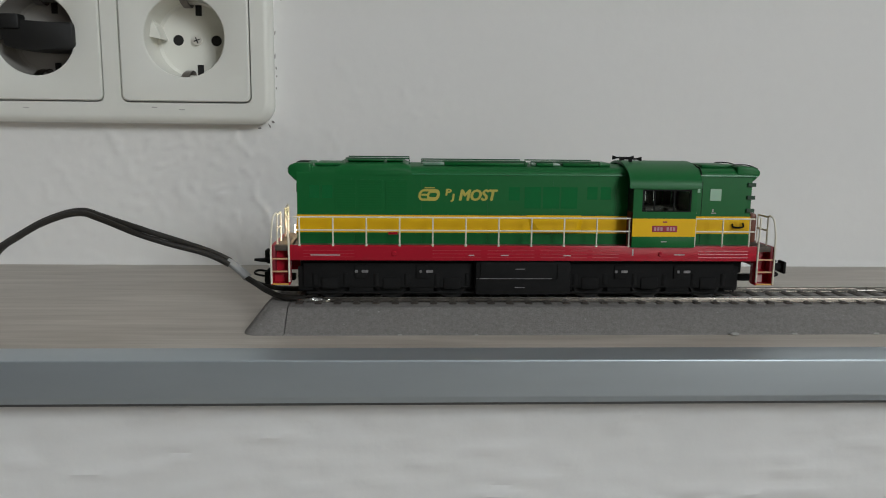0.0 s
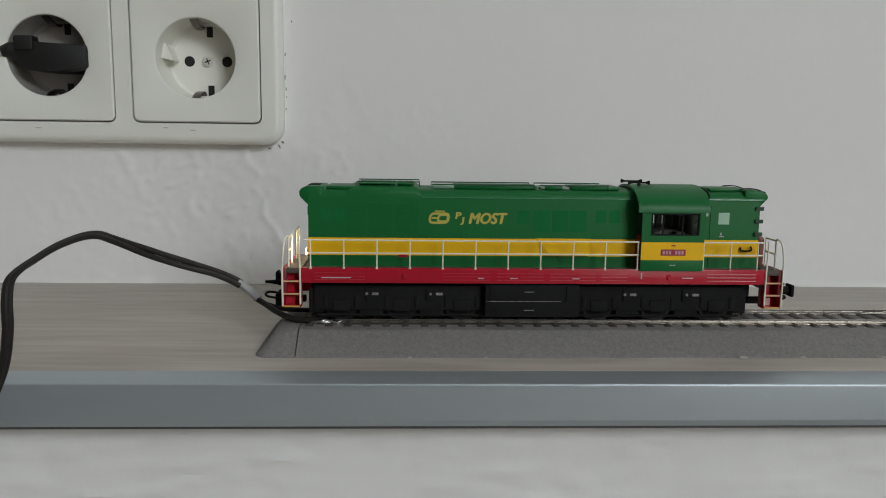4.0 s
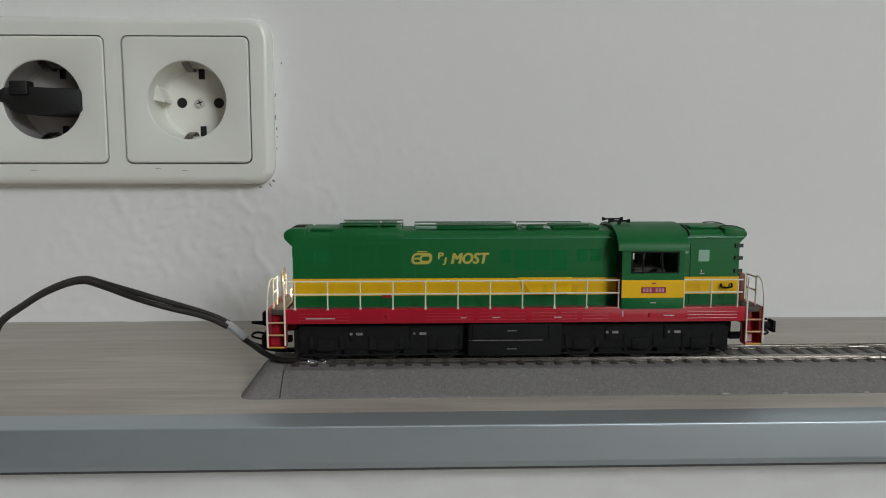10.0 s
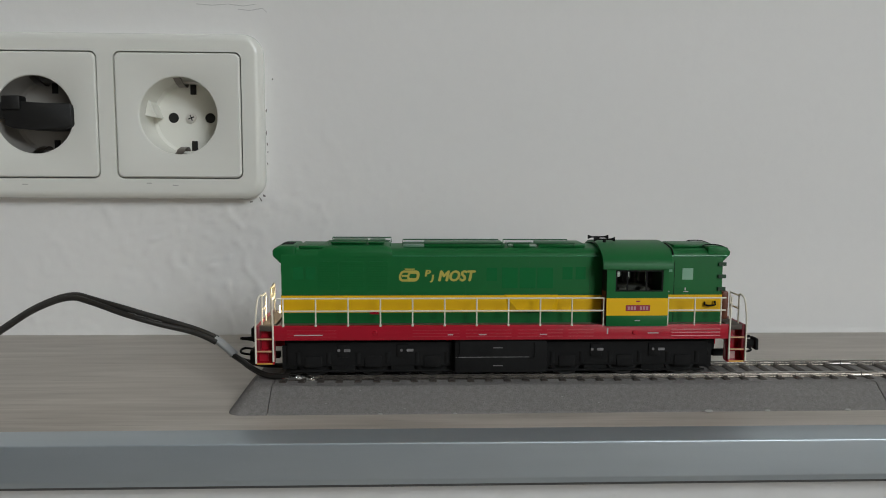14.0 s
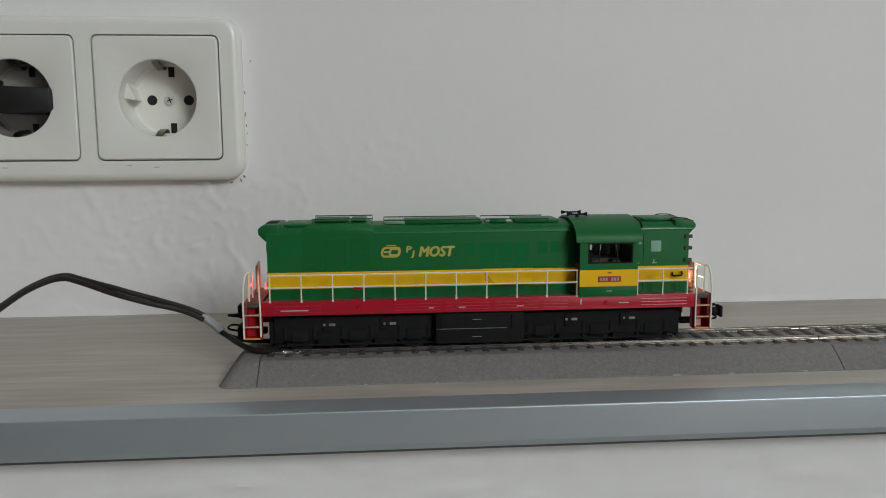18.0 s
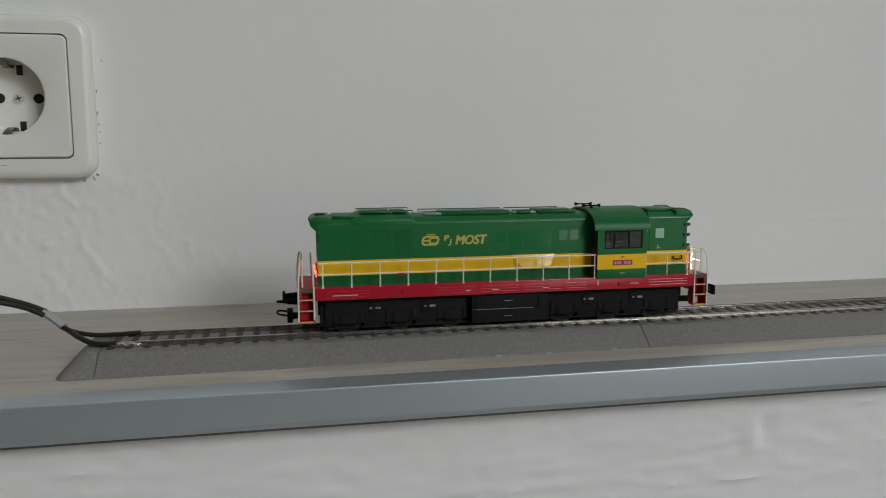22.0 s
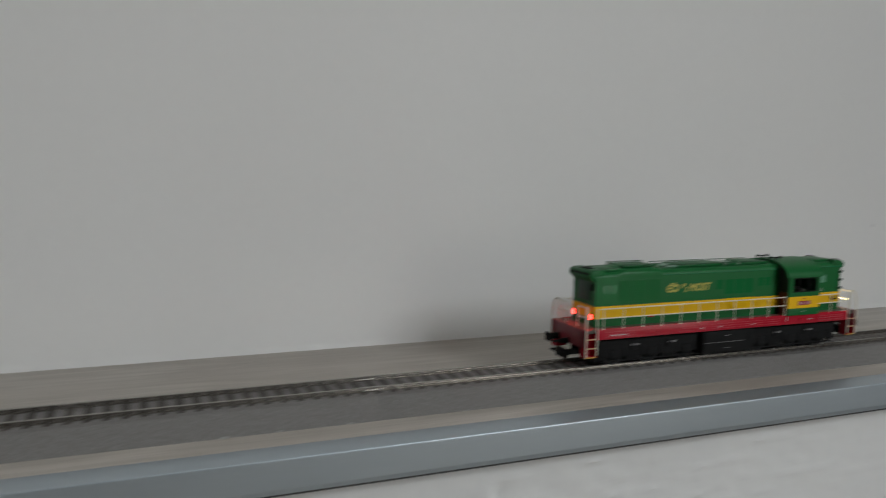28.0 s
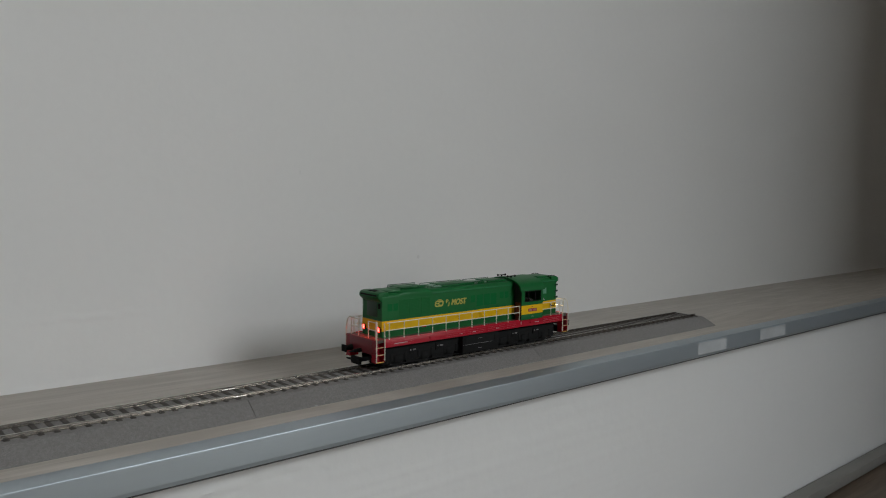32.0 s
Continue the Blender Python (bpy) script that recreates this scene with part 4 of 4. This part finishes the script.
    # lettering on the visible side
    part("lettering", text_mesh("MOST", GOLDTEXT, -24.2, 36.2, -10.4, 40.1, -HW - 0.05, 0.22, bold=0.25), None, hood, "yellow italic lettering MOST")
    part("lettering", text_mesh("P", GOLDTEXT, -29.2, 38.0, -27.2, 40.3, -HW - 0.05, 0.1), None, hood, "yellow letter P")
    part("lettering", text_mesh("J", GOLDTEXT, -27.4, 35.8, -26.1, 38.5, -HW - 0.05, 0.1), None, hood, "yellow letter J")
    bm = bmesh.new()
    yy = -HW - 0.12

    def leaning(w, h, r, cx, cz):
        return [(a + (b - 38.3) * 0.16, b) for a, b in rounded(w, h, r, 6, cx, cz)]
    for o, i in ((leaning(7.6, 4.2, 1.7, -35.2, 38.1), leaning(5.9, 2.6, 1.0, -35.2, 38.1)), (leaning(4.2, 3.0, 1.0, -33.8, 38.1), leaning(2.7, 1.6, 0.5, -33.8, 38.1))):
        loops(bm, [[(a, -HW, b) for a, b in o], [(a, yy, b) for a, b in o], [(a, yy, b) for a, b in i], [(a, -HW, b) for a, b in i]], cap=False)
        yy -= 0.02
    box(bm, -38.0, yy, 37.8, -35.6, -HW, 38.5)
    box(bm, -36.9, yy, 40.5, -33.2, -HW, 40.9)
    part("emblem", bm, GOLDTEXT, hood, "yellow rounded emblem of plain bars")
    # cab
    C0, C1, CW, ZE, ZR = 37.8, 60.9, 17.8, 41.6, 50.7
    cab = part("cab", boxed(C0, -CW, 20.2, C1, CW, 24.4, 0.1), GREEN, lo, "green driver's cab with an arched roof")
    for s in (-1, 1):
        y0, y1 = sorted((s * CW, s * (CW - 0.9)))
        bm = bmesh.new()
        for a, b, c, d in ((C0, 24.3, C1, 33.2), (C0, 41.2, C1, 42.4), (C0, 33.2, 41.0, 41.2), (58.9, 33.2, C1, 41.2)):
            box(bm, a, y0, b, c, y1, d)
        part("cab_side", bm, GREEN, cab)
        part("yellow_panel", boxed(C0 - 0.05, s * CW - 0.12, 24.2, C1 + 0.05, s * CW + 0.12, 30.75, 0.05, 1), YELLOW, cab, "yellow cab panel")
        fr = bmesh.new()
        for a, b, c, d in ((41.0, 33.2, 58.9, 33.7), (41.0, 40.7, 58.9, 41.2), (41.0, 33.7, 41.6, 40.7), (58.3, 33.7, 58.9, 40.7), (45.2, 33.7, 45.7, 40.7), (52.4, 33.7, 52.9, 40.7)):
            box(fr, a, s * (CW - 0.3) - 0.25, b, c, s * (CW - 0.3) + 0.25, d)
        win = part("cab_window", fr, BLACK, cab, "dark framed cab window")
        for a, c in ((41.6, 45.2), (45.7, 52.4), (52.9, 58.3)):
            pane = part("pane", boxed(a, s * (CW - 0.5) - 0.1, 33.7, c, s * (CW - 0.5) + 0.1, 40.7), CLEAR, win, "clear plastic glazing")
            pane.visible_shadow = False
        pl = part("number_plate", boxed(45.0, s * CW - 0.25, 25.9, 54.2, s * CW + 0.25, 28.2, 0.1, 1), PLATE, cab, "crimson number plate with pale bars")
        for k in range(7):
            if k != 3:
                part("plate_bar", boxed(45.7 + k * 1.15, s * (CW + 0.25) - 0.05, 26.4, 46.5 + k * 1.15, s * (CW + 0.25) + 0.05, 27.7), PLATEBAR, pl)
        part("maker_badge", boxed(48.8, s * CW - 0.2, 29.3, 50.4, s * CW + 0.2, 29.8, 0.05, 1), PLATE, cab)
        part("white_mark", boxed(48.6, s * CW - 0.1, 22.2, 50.6, s * CW + 0.1, 22.5), WHITEMARK, cab)
    for x0, x1 in ((C0, C0 + 0.9), (C1 - 0.9, C1)):
        part("cab_end", prism(bmesh.new(), arch_profile(CW - 0.05, 20.2, ZE, ZR - 0.8), x0, x1), CABSHADE if x0 == C0 else GREEN, cab)
    for s in (-1, 1):
        part("cab_door", boxed(C0 - 0.35, s * 14.2 - 2.6, 20.4, C0 + 0.1, s * 14.2 + 2.6, 33.0, 0.1, 1), DARKRED, cab, "dark red cab door")
    outer, inner = arch_profile(CW + 0.7, ZE - 0.1, ZE, ZR), arch_profile(CW - 0.3, ZE - 0.1, ZE, ZR - 0.9)
    bm = prism(bmesh.new(), outer[1:-1] + inner[-2:0:-1], C0 - 1.6, C1 + 1.4)
    part("cab_roof", bm, GREEN, cab, "arched green cab roof")
    part("cab_interior", boxed(C0 + 2.5, -8, 24.4, C1 - 2.5, 8, 34.2, 0.8), INSIDE, cab, "grey cab interior")
    for x in (43.5, 52.0):
        part("seat", boxed(x, -13, 24.4, x + 3.6, -8.2, 34.0, 0.6), INSIDE, cab, "dark cab seat")
    for x, w in ((48.0, 2.4), (51.4, 2.2), (54.7, 2.4), (58.2, 1.8)):
        part("control_column", boxed(x, -1.2, 34.1, x + w, 1.2, 41.5, 0.3, 1), INSIDE, cab, "dark cab fitting")
    for s in (-1, 1):
        hn = part("horn_stand", boxed(39.0, s * 5 - 0.4, 49.6, 40.2, s * 5 + 0.4, 51.3, 0.15), BLACK, lo, "black double-ended air horn")
        bm = bmesh.new()
        cyl(bm, (36.8, s * 5, 51.5), (42.4, s * 5, 51.5), 0.32, 0.32, 10)
        cyl(bm, (42.2, s * 5, 51.5), (43.6, s * 5, 51.5), 0.36, 0.85, 12)
        cyl(bm, (37.0, s * 5, 51.5), (35.6, s * 5, 51.5), 0.36, 0.85, 12)
        part("trumpet", bm, BLACK, hn)
    # short hood
    short = part("short_hood", prism(bmesh.new(), hood_profile(HW, 20.2, ZS, ZT), 60.9, 84.0), GREEN, lo, "green short hood")
    part("stripe", boxed(60.9, -HW - 0.14, 24.3, 84.16, HW + 0.14, 30.8, 0.05, 1), YELLOW, short, "yellow stripe")
    bm = prism(bmesh.new(), [(78.0, 49.3), (83.4, 49.3), (85.8, 48.6), (86.9, 47.4), (86.9, 46.2), (84.2, 43.4), (78.0, 43.4)], -10.45, 10.45, "y")
    bmesh.ops.bevel(bm, geom=list(bm.edges), offset=0.6, segments=3, affect="EDGES", profile=0.5)
    part("visor", bm, GREEN, short, "rounded green visor")
    part("visor_trim", boxed(86.3, -8.8, 46.4, 87.1, 8.8, 47.6, 0.3), BLACK, short, "black visor trim")
    for y in (-8.6, 8.6):
        part("visor_wire", tube(bmesh.new(), curve_pts([(76.5, y, 49.3), (78, y, 49.8), (82.6, y, 49.7), (86.4, y, 48.4)], 4), 0.24, 6), BLACK, short)
    for s in (-1, 1):
        part("roof_strip", tube(bmesh.new(), [(62.6, s * (HW + 0.1), 45.7), (85.6, s * (HW + 0.1), 45.7)], 0.38, 8), EAVE, short, "shiny drip strip")
    part("roof_vent", boxed(66, -7, 48.5, 78, 7, 49.7, 0.4), GREEN, short)
    for x in (62.4, 64.6):
        pts = [(x, a * 1.02, b + 0.2) for a, b in hood_profile(HW, 43, ZS, ZT)[1:-1]]
        part("roof_cable", tube(bmesh.new(), pts, 0.28, 5), BLACK, short)
    for s in (-1, 1):
        y = s * HW
        part("window_pane", boxed(68.4, min(y, y + s * 0.18), 36.6, 72.6, max(y, y + s * 0.18), 41.0, 0.06, 1), PALEPANE, short, "small pale green window")
        for z in (32.4, 37.2, 41.9):
            part("hinge", boxed(82.2, min(y, y + s * 0.7), z, 85.2, max(y, y + s * 0.7), z + 1.4, 0.1, 1), DARKGREEN, short, "dark hinge bracket")
        # a reflection on the hood side, drawn as a pale triangle
        part("side_patch", prism(bmesh.new(), [(61.6, 39.6), (64.6, 39.6), (64.6, 44.6), (63.8, 44.6)], y - 0.12, y + 0.12, "y"), PALEPANE, short, "small pale triangle painted for a reflection")
        for x in (61.9, 69.2):
            part("white_mark", boxed(x, y - 0.1, 31.9, x + 1.8, y + 0.1, 32.2), WHITEMARK, short, "tiny white print")
            part("white_mark", boxed(x + 0.4, y - 0.1, 32.5, x + 0.8, y + 0.1, 33.5), WHITEMARK, short, "tiny white print")
        part("door_seam", boxed(65.3, min(y, y + s * 0.06), 20.4, 65.5, max(y, y + s * 0.06), 43.6), BLACK, short)
        rod(short, "lamp_hook", [(77.5, y + s * 0.1, 28.0), (77.5, y + s * 1.2, 27.0), (81.0, y + s * 1.2, 27.0), (81.0, y + s * 1.0, 28.6)], 0.35, BLACK)
    # end lights: an added drum with a white, a red and a dark face turns in each bezel, in place of lamps that switch
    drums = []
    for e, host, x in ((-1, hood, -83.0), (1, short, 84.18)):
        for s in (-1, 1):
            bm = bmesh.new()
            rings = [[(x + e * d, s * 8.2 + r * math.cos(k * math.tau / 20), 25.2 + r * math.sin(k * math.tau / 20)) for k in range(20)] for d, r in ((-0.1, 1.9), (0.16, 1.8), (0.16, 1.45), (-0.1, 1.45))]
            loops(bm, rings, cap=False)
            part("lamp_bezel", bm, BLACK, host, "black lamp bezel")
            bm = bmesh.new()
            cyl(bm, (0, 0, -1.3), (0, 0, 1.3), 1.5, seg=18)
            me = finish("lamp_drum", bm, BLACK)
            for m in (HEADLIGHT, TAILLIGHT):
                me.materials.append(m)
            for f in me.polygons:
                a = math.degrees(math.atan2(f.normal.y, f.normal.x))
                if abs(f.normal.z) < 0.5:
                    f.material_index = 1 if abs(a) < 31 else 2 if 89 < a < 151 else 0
            drum = part("lamp_drum", me, None, lo, "added turning drum for the switched white and red lamp")
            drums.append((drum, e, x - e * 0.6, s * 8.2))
    # the cabinet on the front platform
    part("locker", boxed(86.2, -6.0, 20.2, 89.0, 6.0, 31.4, 0.9), mat("red_brown_locker", (0.17, 0.055, 0.03), 0.45, spots=0.2, spot_scale=200), lo, "red-brown platform locker")
    # side handrails
    for s in (-1, 1):
        y = s * 16.5
        for k in range(11):
            x = -81.4 + 11.85 * k
            po = rod(lo, "rail_post", [(x, y, 20.3), (x, y, 30.6)], 0.28, smooth=False)
            bm = bmesh.new()
            cyl(bm, (x, y, 20.2), (x, y, 20.9), 0.46, seg=8)
            part("post_foot", bm, CREAM, po)
        for z in (30.6, 25.9):
            rod(lo, "handrail", [(-83.4, y, z), (37.9, y, z)], 0.30, smooth=False)
        for x in (61.4, 71.6, 81.6):
            rod(lo, "rail_post", [(x, y, 20.3), (x, y, 30.6)], 0.28, smooth=False)
        for z in (30.6, 25.9):
            rod(lo, "handrail", [(61.0, y, z), (83.4, y, z)], 0.30, smooth=False)
    return lo, wheels, drums


def clear_pane():
    m = bpy.data.materials.new("clear_glazing")
    m.use_nodes = True
    b = m.node_tree.nodes["Principled BSDF"]
    b.inputs["Base Color"].default_value = (0.75, 0.8, 0.76, 1)
    b.inputs["Transmission Weight"].default_value = 1.0
    b.inputs["Roughness"].default_value = 0.03
    b.inputs["IOR"].default_value = 1.2
    return m


CLEAR = clear_pane()
REDGLOSS = mat("red_gloss_paint", (0.42, 0.014, 0.030), 0.30, spec=0.5, grain=0.06, dark=0.75)
# lighter than the hood green: part of the strip's highlight is in its colour
EAVE = mat("bright_green_strip", (0.03, 0.20, 0.08), 0.12, spec=0.9, grain=0.1)
GREYMARK = mat("pale_grey_gloss", (0.34, 0.33, 0.33), 0.2, spec=0.9, spots=0.6, spot_scale=500, grain=0.4, grain_scale=2500, dark=0.3)
# cab front wall: its shade is put into a near-black colour
CABSHADE = mat("shaded_cab_front", (0.020, 0.022, 0.018), 0.5, spots=0.2, spot_scale=200)
PLATEBAR = mat("pink_plate_bars", (0.50, 0.27, 0.30), 0.5)
STEPGLINT = mat("step_glint_pink", (0.55, 0.32, 0.31), 0.2, spec=0.8)
YELLOWGLOSS = mat("yellow_gloss_paint", (0.86, 0.50, 0.010), 0.12, spec=0.8, grain=0.05, dark=0.8)
# darker copy of the red: the beam's shade is in the colour
SHADERED = mat("shaded_red_paint", (0.20, 0.012, 0.022), 0.45, spots=0.2, spot_scale=200)
DARKGREEN = mat("dark_green_grille", (0.006, 0.045, 0.018), 0.5, spots=0.2, spot_scale=300)
WHEELMAT = mat("blackened_wheel", (0.009, 0.009, 0.009), 0.5, 0.3, spots=0.2, spot_scale=400)
PALEPANE = mat("pale_green_pane", (0.16, 0.36, 0.24), 0.1, coat=0.6)
loco, wheelsets, standin_drums = locomotive()


# ---- what moves ----
def motions():
    walk(loco, [(t, pose((149.6 + s) * MM, (YC + (85.6 + s) * math.tan(radians(SKEW))) * MM, LEDGE + 10 * MM, 0, 0, SKEW)) for t, s in TRAVEL])
    turn = []
    for (t0, s0), (t1, s1) in zip(TRAVEL, TRAVEL[1:]):
        k = max(1, math.ceil(abs(s1 - s0) / (WHEEL * 1.1)))
        turn += [(t0 + (t1 - t0) * i / k, s0 + (s1 - s0) * i / k) for i in range(k)]
    turn.append(TRAVEL[-1])
    for ax, x in zip(wheelsets, AXLES):
        walk(ax, [(t, pose(x * MM, 0, WHEEL * MM, 0, math.degrees(s / WHEEL), 0)) for t, s in turn])

    # white 0, red 120 and dark 240 degrees; the added drum turns to the next face within a tenth of a second, for
    # switching
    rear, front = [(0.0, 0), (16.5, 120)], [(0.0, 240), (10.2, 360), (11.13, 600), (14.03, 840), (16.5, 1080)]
    for drum, e, x, y in standin_drums:
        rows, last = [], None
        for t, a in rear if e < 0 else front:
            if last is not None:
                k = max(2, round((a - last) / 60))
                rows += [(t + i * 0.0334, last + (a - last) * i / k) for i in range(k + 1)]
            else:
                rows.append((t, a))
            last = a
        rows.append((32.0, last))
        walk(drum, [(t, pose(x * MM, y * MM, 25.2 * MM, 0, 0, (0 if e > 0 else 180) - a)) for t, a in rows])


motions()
